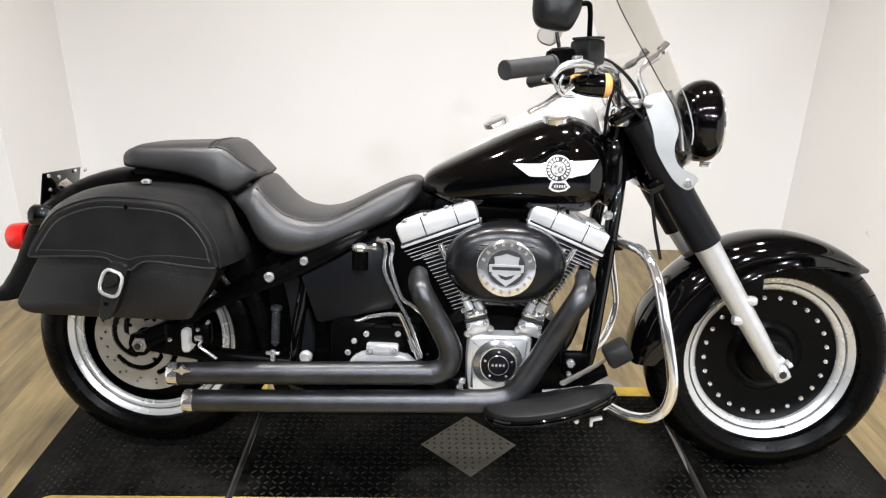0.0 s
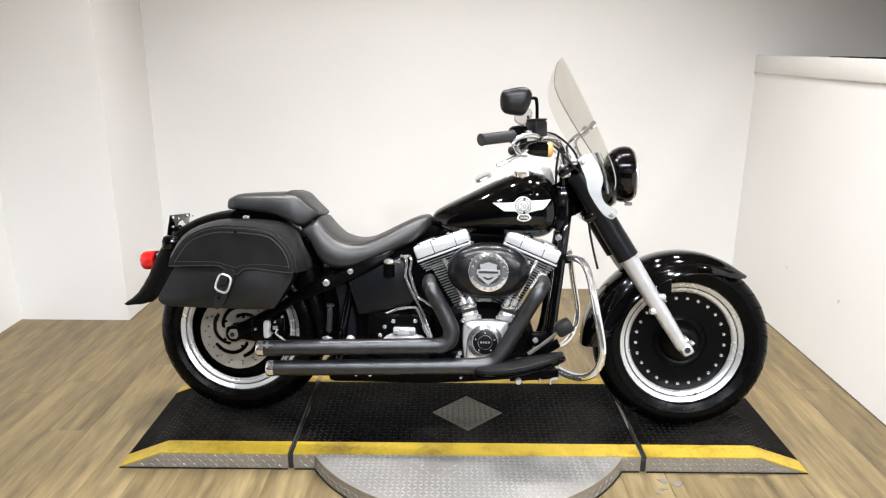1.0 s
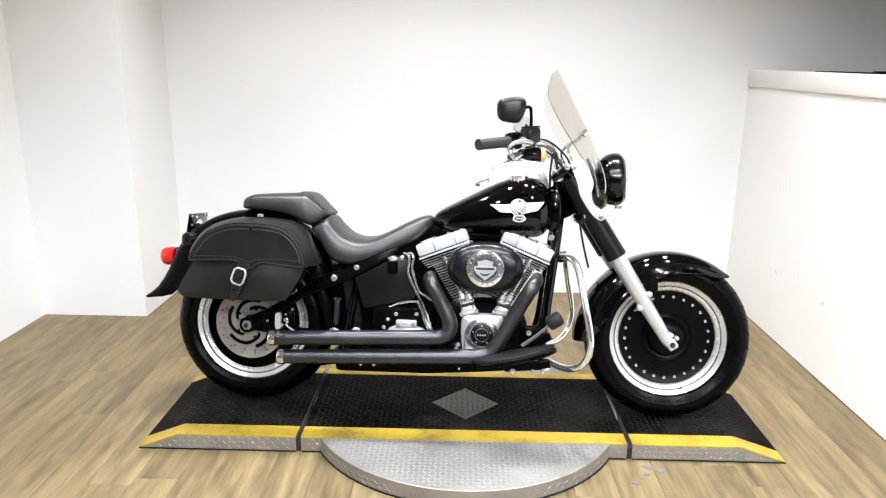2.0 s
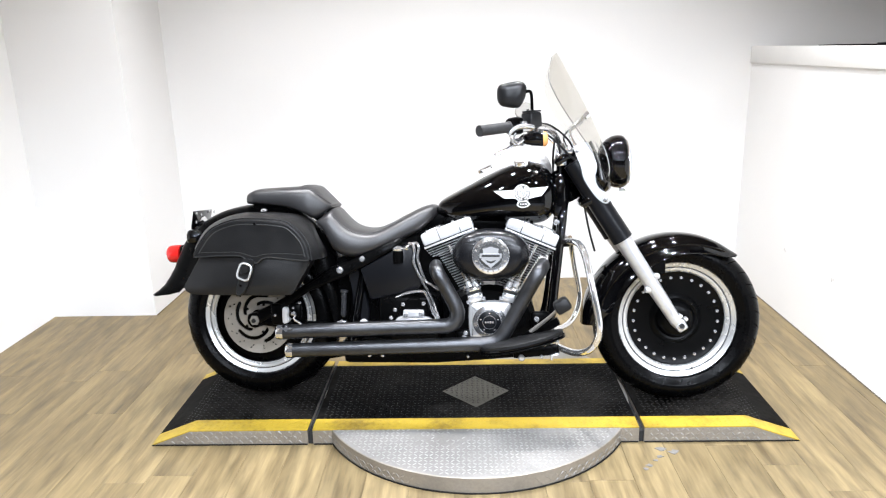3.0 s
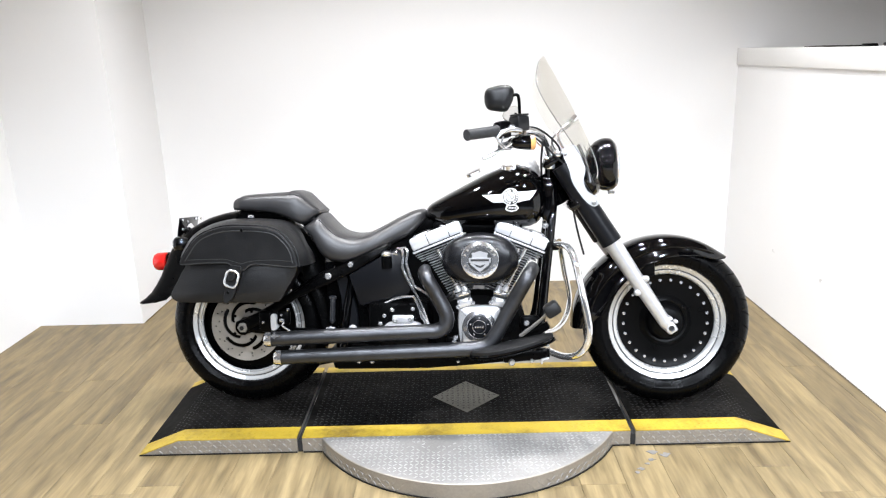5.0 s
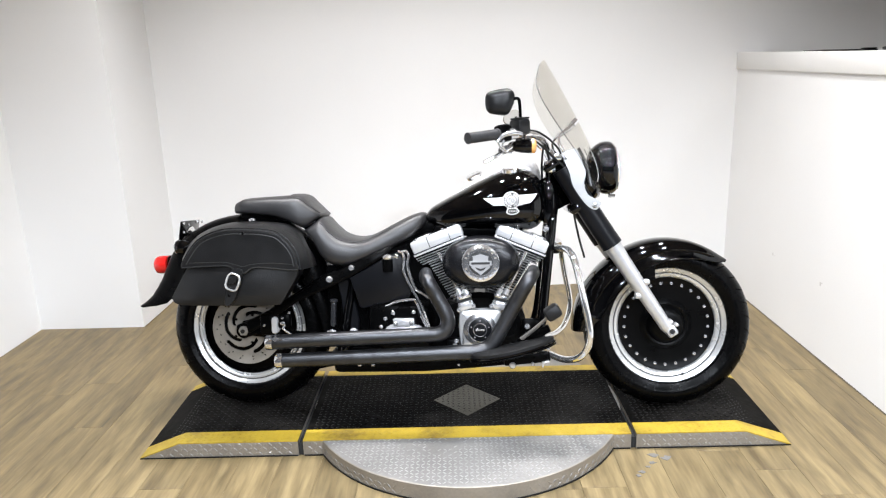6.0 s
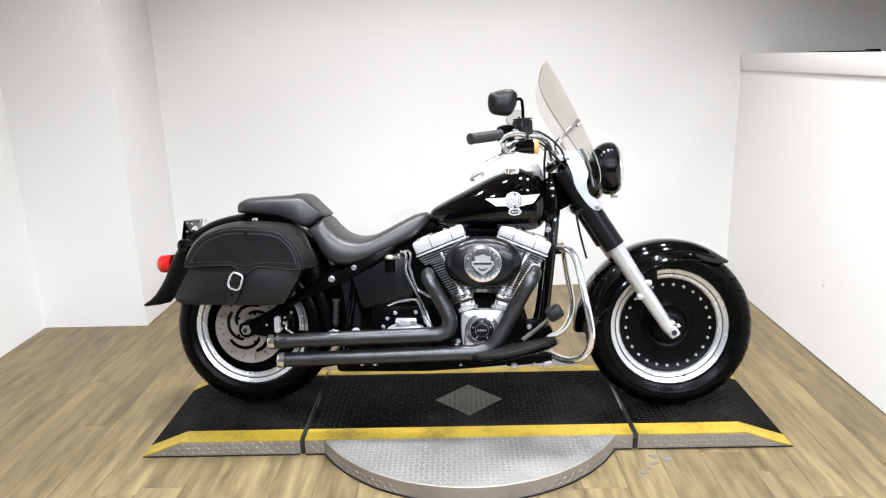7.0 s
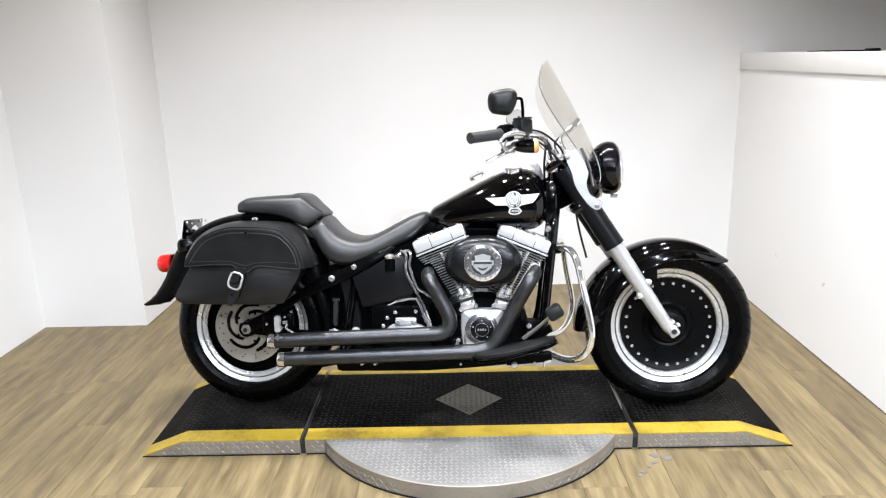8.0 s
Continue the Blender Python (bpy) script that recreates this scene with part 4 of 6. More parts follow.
# ---- oil tank and lines
bm = bmesh.new()
pillow(bm, [(-0.388, 0.528), (-0.262, 0.597), (-0.206, 0.622), (-0.186, 0.604), (-0.150, 0.474), (-0.162, 0.452), (-0.338, 0.410), (-0.352, 0.416)], [(-0.06, 0.0), (-0.158, 0.0), (-0.164, 0.0025), (-0.166, 0.007)], 0)
oil = part("oil_tank", bm, DENIM, bike, "satin black side oil tank")
bm = bmesh.new()
lathe(bm, [(0, 0.021), (0.045, 0.021)], pose(-0.241, -0.160, 0.552), 18)
part("filler_neck", bm, SATIN, oil)
bm = bmesh.new()
lathe(bm, [(0, 0.010), (0.003, 0.019), (0.010, 0.022), (0.017, 0.017), (0.021, 0.008), (0.022, 0.001)], pose(-0.241, -0.160, 0.595), 18)
tube(bm, [(-0.225, -0.16, 0.606), (-0.204, -0.162, 0.608)], 0.006, 10)
tube(bm, [(-0.208, -0.162, 0.608), (-0.200, -0.163, 0.609)], 0.010, 10)
part("filler_plug", bm, CHROME, oil, "chrome oil filler plug")
for line in ([(-0.199, -0.165, 0.628), (-0.181, -0.175, 0.620), (-0.177, -0.178, 0.602), (-0.180, -0.178, 0.556), (-0.152, -0.180, 0.491), (-0.117, -0.185, 0.429), (-0.086, -0.190, 0.344)],
             [(-0.188, -0.165, 0.626), (-0.168, -0.175, 0.628), (-0.160, -0.178, 0.610), (-0.164, -0.178, 0.568), (-0.138, -0.180, 0.491), (-0.112, -0.185, 0.472), (-0.083, -0.200, 0.455)],
             [(-0.257, -0.170, 0.418), (-0.235, -0.178, 0.427), (-0.206, -0.185, 0.440), (-0.150, -0.190, 0.448), (-0.133, -0.190, 0.435), (-0.100, -0.195, 0.357)]):
    bm = bmesh.new()
    tube(bm, line, 0.0049, 8)
    part("oil_line", bm, CHROME, bike, "bright metal oil line")
for k, z in enumerate((0.372, 0.392)):
    bm = bmesh.new()
    tube(bm, [(-0.10 - 0.012 * k, -0.205, z), (-0.088 - 0.012 * k, -0.207, z - 0.028)], 0.0085, 10)
    part("line_fitting", bm, CHROME, bike)

# ---- gearbox cover
bm = bmesh.new()
block(bm, (-0.20, -0.08, 0.34), (0.24, 0.22, 0.18), 0.03)
gear = part("gearbox", bm, SATIN, bike, "satin black gearbox")
bm = bmesh.new()
pillow(bm, [(-0.258, 0.318), (-0.250, 0.340), (-0.232, 0.354), (-0.205, 0.361), (-0.180, 0.363), (-0.150, 0.361), (-0.124, 0.352), (-0.106, 0.338), (-0.098, 0.318), (-0.180, 0.306)], [(-0.15, 0), (-0.204, 0), (-0.213, 0.005), (-0.216, 0.014)], 4)
part("side_cover", bm, POLISHED, gear, "chrome gearbox side cover")
bm = bmesh.new()
pillow(bm, [(-0.226, 0.410), (-0.206, 0.414), (-0.200, 0.421), (-0.160, 0.423), (-0.154, 0.416), (-0.132, 0.415), (-0.118, 0.352), (-0.246, 0.346)], [(-0.14, 0), (-0.196, 0), (-0.203, 0.004)], 0)
part("clutch_cover", bm, SATIN, gear, "black clutch release cover")
bm = bmesh.new()
block(bm, (-0.178, -0.214, 0.367), (0.080, 0.024, 0.031), 0.007)
part("cover_boss", bm, POLISHED, gear)
for x, y, z in ((-0.219, -0.203, 0.400), (-0.142, -0.203, 0.403), (-0.206, -0.226, 0.366), (-0.150, -0.226, 0.369), (-0.267, -0.190, 0.346), (-0.251, -0.190, 0.376)):
    bm = bmesh.new()
    bolt(bm, (x, y, z), 0.0078, 0.007)
    part("cover_bolt", bm, BRIGHT, gear)
bm = bmesh.new()
block(bm, (-0.255, -0.178, 0.358), (0.040, 0.026, 0.060), 0.010)
part("cover_lug", bm, SATIN, gear)

# ---- engine
bm = bmesh.new()
pillow(bm, [(-0.05, 0.23), (-0.07, 0.32), (-0.03, 0.43), (0.10, 0.47), (0.24, 0.43), (0.28, 0.33), (0.26, 0.23)], [(0.20, 0.03), (0.18, 0), (-0.150, 0), (-0.170, 0.02)], 4)
part("crankcase", bm, SATIN, bike, "satin black crankcase")
bm = bmesh.new()
pillow(bm, [(0.026, 0.385), (0.034, 0.402), (0.068, 0.410), (0.145, 0.412), (0.178, 0.408), (0.186, 0.388), (0.180, 0.330), (0.176, 0.276), (0.160, 0.262), (0.046, 0.260), (0.030, 0.274), (0.024, 0.33)], [(-0.14, 0), (-0.186, 0), (-0.197, 0.005), (-0.200, 0.014)], 4)
cam_cover = part("cam_cover", bm, POLISHED, bike, "polished aluminium cam cover", 34)
TC = (0.1045, 0.336)


def dial(name, y, r, h, mat, parent, c=TC, label="", hole=0.0):
    bm = bmesh.new()
    prof = [(0, r), (h * 0.7, r), (h, r * 0.95), (h, hole or 0.001)]
    if hole:
        prof += [(0, hole)]
    lathe(bm, prof, pose(c[0], y, c[1], 90, 0, 0), 40, closed=bool(hole))
    return part(name, bm, mat, parent, label)


# bezel's darker grey stands in for dark reflections in the polished cover
dial("timer_bezel", -0.199, 0.062, 0.006, BEZEL, cam_cover)
dial("timer_ring", -0.199, 0.047, 0.011, CHROME, cam_cover, label="round chrome timer cover")
dial("timer_face", -0.208, 0.0425, 0.004, DENIM, cam_cover)
dial("timer_band", -0.2115, 0.0255, 0.002, CHROME, cam_cover, hole=0.0238)
for k in range(5):
    a = 2 * math.pi * k / 5 + math.pi / 2
    bm = bmesh.new()
    bolt(bm, (TC[0] + 0.034 * math.cos(a), -0.212, TC[1] + 0.034 * math.sin(a)), 0.0034, 0.003)
    part("timer_screw", bm, BRIGHT, cam_cover)
for dx in (-0.0135, -0.0045, 0.0045, 0.0135):
    bm = bmesh.new()
    block(bm, (TC[0] + dx, -0.2125, TC[1]), (0.0066, 0.002, 0.0085), 0.001)
    part("timer_bar", bm, CHROME, cam_cover)


def cylinder_unit(base, lean):
    """A finned cylinder with its rocker box, tilted in the engine's plane."""
    m = pose(base[0], -0.045, base[1], 0, lean, 0)
    out = -1 if lean < 0 else 1
    bm = bmesh.new()
    rings = []
    for z, outer in ((-0.005, 0.027), (0.10, 0.047), (0.20, 0.063)):
        a, b = sorted((outer * out, -0.046 * out))
        rings.append([Vector(v) for v in ((a, -0.072, z), (b, -0.072, z), (b, 0.075, z), (a, 0.075, z))])
    loft(bm, rings)
    bm.transform(m)
    body = part("cylinder", bm, DENIM, bike, "black cylinder with bright fin edges")
    me = None
    for k in range(19):
        if me is None:
            bm = bmesh.new()
            block(bm, (0, 0, 0), (0.144, 0.178, 0.0036), 0.0008, seg=1)
            fin = part("fin", bm, POLISHED, body)
            me = fin.data
            me.materials.append(DENIM)
            for f in me.polygons:
                f.material_index = 1 if abs(f.normal.z) > 0.6 else 0
        else:
            fin = new("fin", me)
            fin.parent = body
        outer, within = 0.028 + 0.040 * k / 18, 0.058
        fin.matrix_basis = m @ pose((outer - within) / 2 * out, 0, 0.008 + 0.01025 * k) @ Matrix.Diagonal(((outer + within) / 0.144, 0.98, 1, 1))
    # rocker box: lower and upper halves with a seam, rounded
    mt = m @ pose(0, 0, 0.216, 0, lean * 0.06, 0)
    bm = bmesh.new()
    block(bm, (0.006 * out, 0, 0.017), (0.204, 0.186, 0.010), 0.003)
    bm.transform(mt)
    head = part("rocker_box", bm, SILVER, bike, "satin silver rocker box")
    bm = bmesh.new()
    block(bm, (0.004 * out, 0, -0.006), (0.160, 0.150, 0.040), 0.006)
    bm.transform(mt)
    part("cylinder_head", bm, DENIM, head, "black finned cylinder head")
    for k in range(4):
        fin = new("head_fin", me)
        fin.parent = head
        fin.matrix_basis = mt @ pose(0.004 * out, 0, 0.003 - 0.0092 * k) @ Matrix.Diagonal((1.38 - 0.06 * k, 1.04, 0.9, 1))
    bm = bmesh.new()
    block(bm, (0.004 * out, 0.004, 0.045), (0.206, 0.182, 0.050), 0.010, seg=2)
    block(bm, (0.060 * out, 0.004, 0.062), (0.060, 0.150, 0.026), 0.006)
    bm.transform(mt)
    part("rocker_cover", bm, SILVER, head, "satin silver rocker cover")
    bm = bmesh.new()
    block(bm, (0.008 * out, -0.003, 0.022), (0.198, 0.184, 0.004), 0.001)
    bm.transform(mt)
    part("gasket", bm, DARK, head)
    for x in (-0.038, 0.046):
        bm = bmesh.new()
        block(bm, (x, 0.004, 0.0452), (0.0025, 0.1832, 0.0508), 0.0004, seg=1)
        bm.transform(mt)
        part("cover_joint", bm, SATIN, head)
    for x in (-0.078, -0.025, 0.03, 0.082):
        bm = bmesh.new()
        lathe(bm, [(0, 0.0075), (0.010, 0.0075), (0.012, 0.005), (0.008, 0.003)], mt @ pose(x, -0.074, 0.064), 10)
        part("cover_bolt", bm, BRIGHT, head)
    return body


cylinder_unit((0.036, 0.425), -20.0)
cylinder_unit((0.168, 0.425), 21.0)

# lifter blocks and pushrod tubes
for x, lean in ((0.052, -1), (0.178, 1)):
    bm = bmesh.new()
    turn = pose(0, 0, 0, 0, 16 * lean, 0)
    block(bm, (x, -0.174, 0.424), (0.058, 0.048, 0.034), 0.009, turn)
    lifter = part("lifter_block", bm, POLISHED, bike, "polished lifter block")
    for dx, dz in ((-0.029, -0.008), (0.029, -0.008), (-0.020, 0.010), (0.020, 0.010)):
        bm = bmesh.new()
        bolt(bm, turn @ Vector((dx, 0, dz)) + Vector((x, -0.196, 0.424)), 0.0085 if dz < 0 else 0.0055, 0.010)
        part("lifter_bolt", bm, BRIGHT, lifter)
    bm = bmesh.new()
    block(bm, (x + 0.006 * lean, -0.172, 0.4445), (0.056, 0.046, 0.007), 0.002, turn)
    part("gasket", bm, DARK, lifter)
    bm = bmesh.new()
    block(bm, (x + 0.008 * lean, -0.172, 0.455), (0.054, 0.042, 0.014), 0.005, turn)
    for dx in (-0.026, 0.0, 0.026):
        lathe(bm, [(0, 0.0065), (0.008, 0.0065), (0.010, 0.004)], pose(x + 0.010 * lean + dx, -0.188, 0.460, 0, 16 * lean, 0), 8)
    part("lifter_cap", bm, CHROME, lifter, "chrome lifter cap")
    for k in (-1, 1):
        a, b = Vector((x + 0.008 * lean + 0.013 * k, -0.168, 0.462)), Vector((x + 0.013 * k + lean * 0.088, -0.150, 0.62))
        bm = bmesh.new()
        tube(bm, [a, a.lerp(b, 0.5), b], 0.0072, 12)
        part("pushrod_tube", bm, CHROME, lifter)
        bm = bmesh.new()
        tube(bm, [a, a.lerp(b, 0.13)], 0.0112, 12)
        tube(bm, [a.lerp(b, 0.155), a.lerp(b, 0.185)], 0.0100, 12)
        part("tube_collar", bm, POLISHED, lifter)

# air cleaner
AC = (0.1105, 0.589)
bm = bmesh.new()
oval = [(AC[0] + 0.142 * math.copysign(abs(math.cos(a)) ** 0.92, math.cos(a)), AC[1] + (0.094 if math.sin(a) > 0 else 0.099) * math.copysign(abs(math.sin(a)) ** 0.95, math.sin(a))) for a in (2 * math.pi * k / 40 for k in range(40))]
pillow(bm, oval, [(-0.155, 0.010), (-0.160, 0.0), (-0.205, 0.0), (-0.222, 0.006), (-0.234, 0.018), (-0.241, 0.036), (-0.244, 0.060)], 2)
air = part("air_cleaner", bm, AIRBLACK, bike, "semi-gloss black oval air cleaner cover")
def on_air(x, z):
    """A point on the face of the air cleaner cover."""
    deep = (1 - math.hypot((x - AC[0]) / 0.139, (z - AC[1]) / 0.095)) * 0.095
    return Vector((x, float(np.interp(deep, (0.0, 0.006, 0.018, 0.036, 0.060), (-0.205, -0.222, -0.234, -0.241, -0.244))), z))


bm = bmesh.new()
for dz in (0.0, 0.011):
    tube(bm, [on_air(AC[0] - 0.118 + 0.236 * k / 16, AC[1] + 0.034 + dz + 0.006 * math.sin(math.pi * k / 16)) for k in range(17)], 0.0022, 6, 1)
part("cover_ridge", bm, AIRBLACK, air)
BC = (0.1105, 0.589)
dial("badge_disc", -0.243, 0.068, 0.010, CHROME, air, BC, "round chrome cover badge")
dial("badge_rim", -0.2525, 0.067, 0.004, CHROME, air, BC, hole=0.046)
dial("badge_dark", -0.2530, 0.0435, 0.0008, PLATEGREY, air, BC)


def flat_shape(name, outline, y, h, mat, parent, smooth=0):
    bm = bmesh.new()
    pillow(bm, outline, [(y, 0), (y - h, 0.0004)], smooth)
    return part(name, bm, mat, parent)


bx, bz = BC
flat_shape("badge_shield", [(bx - 0.0300, bz + 0.0265), (bx - 0.0160, bz + 0.0290), (bx, bz + 0.0345), (bx + 0.0160, bz + 0.0290), (bx + 0.0300, bz + 0.0265), (bx + 0.0273, bz + 0.0149), (bx + 0.0347, bz - 0.0149), (bx + 0.0174, bz - 0.0298), (bx, bz - 0.0434), (bx - 0.0174, bz - 0.0298), (bx - 0.0347, bz - 0.0149), (bx - 0.0273, bz + 0.0149)], -0.2538, 0.0022, POLISHED, air)
flat_shape("badge_bar", [(bx - 0.040, bz + 0.009), (bx + 0.040, bz + 0.009), (bx + 0.040, bz - 0.009), (bx - 0.040, bz - 0.009)], -0.2560, 0.0018, POLISHED, air)
flat_shape("badge_bar_face", [(bx - 0.033, bz + 0.004), (bx + 0.033, bz + 0.004), (bx + 0.033, bz - 0.004), (bx - 0.033, bz - 0.004)], -0.2578, 0.0008, PLATEGREY, air)
flat_shape("badge_chevron", [(bx - 0.020, bz - 0.014), (bx, bz - 0.020), (bx + 0.020, bz - 0.014), (bx + 0.012, bz - 0.024), (bx, bz - 0.028), (bx - 0.012, bz - 0.024)], -0.2560, 0.0008, PLATEGREY, air)
for k in range(16):
    a = radians(20 + 140 * k / 7) if k < 8 else radians(200 + 140 * (k - 8) / 7)
    r = 0.0565
    t = Vector((-math.sin(a), math.cos(a))) * 0.0035
    e = Vector((math.cos(a), math.sin(a)))
    c = Vector(BC) + e * r
    flat_shape("badge_mark", [c - t - e * 0.0045, c + t - e * 0.0045, c + t + e * 0.0045, c - t + e * 0.0045], -0.2562, 0.0006, STEEL, air)

# ---- exhausts
EY = -0.268
bm = bmesh.new()
tube(bm, [(-0.096, EY + 0.10, 0.545), (-0.093, EY + 0.05, 0.542), (-0.081, EY, 0.526), (-0.052, EY, 0.474), (-0.022, EY, 0.418), (-0.011, EY, 0.384), (-0.018, EY, 0.352), (-0.044, EY, 0.335), (-0.085, EY, 0.331), (-0.30, EY, 0.321), (-0.50, EY, 0.312), (-0.676, EY, 0.304)], [0.022, 0.025, 0.0265, 0.0265, 0.027, 0.0275, 0.028, 0.028, 0.028, 0.0275, 0.027, 0.0265], 22)
ex1 = part("exhaust_pipe", bm, EXHAUST, bike, "dark ceramic coated exhaust pipe", 60)
bm = bmesh.new()
tube(bm, [(0.304, EY + 0.11, 0.550), (0.300, EY + 0.06, 0.546), (0.282, EY, 0.530), (0.235, EY, 0.448), (0.185, EY, 0.355), (0.158, EY, 0.309), (0.130, EY, 0.280), (0.085, EY, 0.268), (0.03, EY, 0.265), (-0.20, EY, 0.254), (-0.45, EY, 0.243), (-0.642, EY, 0.235)], [0.022, 0.025, 0.0265, 0.0265, 0.027, 0.0275, 0.028, 0.028, 0.028, 0.0275, 0.027, 0.0265], 22)
ex2 = part("exhaust_pipe", bm, EXHAUST, bike, "dark ceramic coated exhaust pipe", 60)
for root, x, z in ((ex1, -0.686, 0.3035), (ex2, -0.652, 0.2345)):
    bm = bmesh.new()
    lathe(bm, [(-0.014, 0.0275), (0.010, 0.0278), (0.012, 0.0265), (0.010, 0.0235), (-0.012, 0.0225)], pose(x + 0.014, EY, z, 0, -90, 0), 24, closed=True)
    part("end_cap", bm, CHROME, root, "chrome exhaust end ring")
    bm = bmesh.new()
    lathe(bm, [(0, 0.0225), (0.003, 0.0225)], pose(x + 0.018, EY, z, 0, -90, 0), 20)
    part("bore", bm, DARK, root)
flat_shape("pipe_badge", [(-0.668, 0.322), (-0.650, 0.327), (-0.643, 0.336), (-0.636, 0.327), (-0.618, 0.322), (-0.636, 0.317), (-0.643, 0.311), (-0.650, 0.317)], EY - 0.020, 0.009, CHROME, ex1)
bm = bmesh.new()
block(bm, (0.005, -0.205, 0.285), (0.045, 0.05, 0.040), 0.006)
part("exhaust_bracket", bm, SATIN, bike, "black exhaust bracket")
bm = bmesh.new()
block(bm, (-0.325, -0.186, 0.232), (0.110, 0.026, 0.070), 0.006)
part("exhaust_bracket", bm, SATIN, bike, "black exhaust bracket")
for x, z in ((-0.35, 0.205), (-0.30, 0.205), (0.012, 0.285), (0.017, 0.300)):
    bm = bmesh.new()
    bolt(bm, (x, -0.20 if z < 0.25 else -0.232, z), 0.009, 0.010)
    part("bracket_bolt", bm, BRIGHT, bike)

# ---- footboard, pedal
bm = bmesh.new()
outline = [(0.070, -0.300), (0.085, -0.275), (0.150, -0.262), (0.260, -0.262), (0.352, -0.268), (0.374, -0.290), (0.356, -0.330), (0.300, -0.372), (0.220, -0.392), (0.140, -0.382), (0.090, -0.345)]
loop = smooth_loop(outline, 4)


def board_z(x):
    return 0.254 + (x - 0.07) * 0.215


loft(bm, [[Vector((p.x, p.y, board_z(p.x) + h)) for p in inset(loop, d)] for h, d in ((-0.016, 0.010), (-0.014, 0.004), (-0.004, 0), (0.0, 0.002))])
board = part("footboard", bm, GLOSS, bike, "black half-moon rider footboard")
bm = bmesh.new()
loft(bm, [[Vector((p.x, p.y, board_z(p.x) + h)) for p in inset(loop, d)] for h, d in ((-0.001, 0.006), (0.010, 0.006), (0.014, 0.012))])
part("rubber_mat", bm, PAD, board, "ribbed black rubber mat")
bm = bmesh.new()
lower = [Vector((p.x, p.y, board_z(p.x) - 0.012)) for p in inset(loop, -0.001)]
tube(bm, lower[len(lower) // 2 - 6:] + lower[:2], 0.0025, 8, 1)
part("edge_trim", bm, SATIN, board, "black edge trim")
bm = bmesh.new()
tube(bm, [(0.14, -0.15, 0.235), (0.15, -0.30, 0.255)], 0.012, 10)
part("board_mount", bm, SATIN, board)
bm = bmesh.new()
tube(bm, [(0.30, -0.14, 0.255), (0.31, -0.30, 0.29)], 0.012, 10)
part("board_mount", bm, SATIN, board)
for p in ((0.214, -0.30, 0.262), (0.30, -0.31, 0.283), (0.345, -0.31, 0.29)):
    bm = bmesh.new()
    lathe(bm, [(-0.012, 0.009), (0.012, 0.009), (0.014, 0.005)], pose(*p, 90, 0, 0), 10)
    part("board_bolt", bm, BRIGHT, board)
bm = bmesh.new()
block(bm, (0.275, -0.235, 0.236), (0.170, 0.026, 0.040), 0.008, pose(0, 0, 0, 0, -6, 0))
part("board_hanger", bm, SATIN, board, "black footboard hanger")
for p, r in (((0.222, -0.248, 0.213), 0.0125), ((0.295, -0.248, 0.219), 0.007)):
    bm = bmesh.new()
    bolt(bm, p, r, 0.012)
    part("hanger_bolt", bm, POLISHED, board, "polished hanger bolt")
bm = bmesh.new()
block(bm, (0.342, -0.250, 0.226), (0.030, 0.016, 0.008), 0.003, pose(0, 0, 0, 0, -14, 0))
block(bm, (0.331, -0.250, 0.216), (0.008, 0.014, 0.020), 0.003)
part("guard_foot", bm, POLISHED, board, "bright guard clamp")
bm = bmesh.new()
block(bm, (0.362, -0.325, 0.422), (0.057, 0.066, 0.046), 0.012, pose(0, 0, 0, 0, -32, 0))
pedal = part("brake_pedal", bm, PAD, bike, "black rubber brake pedal pad")
bm = bmesh.new()
tube(bm, [(0.356, -0.312, 0.415), (0.334, -0.298, 0.388), (0.300, -0.275, 0.352), (0.256, -0.25, 0.312)], [0.007, 0.008, 0.010, 0.011], 10, flat=0.55)
part("pedal_arm", bm, STEEL, pedal, "grey steel pedal arm")
bm = bmesh.new()
block(bm, (0.292, -0.20, 0.345), (0.070, 0.02, 0.065), 0.012)
tube(bm, [(0.24, -0.22, 0.295), (0.30, -0.24, 0.318), (0.355, -0.25, 0.352)], [0.010, 0.020, 0.018], 10, flat=0.5)
part("pedal_bracket", bm, SATIN, bike, "satin black pedal bracket")
for p, r in (((0.278, -0.212, 0.350), 0.011), ((0.275, -0.212, 0.322), 0.007)):
    bm = bmesh.new()
    bolt(bm, p, r, 0.012)
    part("bracket_bolt", bm, BRIGHT, bike)
bm = bmesh.new()
tube(bm, [(0.21, -0.25, 0.288), (0.27, -0.255, 0.298), (0.32, -0.25, 0.310)], 0.006, 8)
part("pedal_rod", bm, CHROME, bike)

# ---- engine guard
for s in (-1, 1):
    bm = bmesh.new()
    tube(bm, [(0.385, 0.06 * s, 0.622), (0.402, 0.12 * s, 0.630), (0.424, 0.20 * s, 0.631), (0.438, 0.25 * s, 0.613), (0.450, 0.29 * s, 0.570), (0.468, 0.32 * s, 0.475), (0.486, 0.33 * s, 0.387), (0.490, 0.33 * s, 0.335), (0.479, 0.32 * s, 0.285), (0.452, 0.28 * s, 0.246), (0.410, 0.22 * s, 0.228), (0.360, 0.15 * s, 0.232)], 0.0126, 16, 5)
    part("engine_guard", bm, CHROME, bike, "chrome tubular engine guard")
bm = bmesh.new()
block(bm, (0.388, 0, 0.622), (0.045, 0.20, 0.034), 0.01)
part("guard_clamp", bm, SATIN, bike)
bm = bmesh.new()
tube(bm, [(0.345, -0.10, 0.66), (0.352, -0.11, 0.56), (0.338, -0.12, 0.46)], 0.010, 10)
part("reed_hose", bm, CHROME, bike, "bright braided hose")
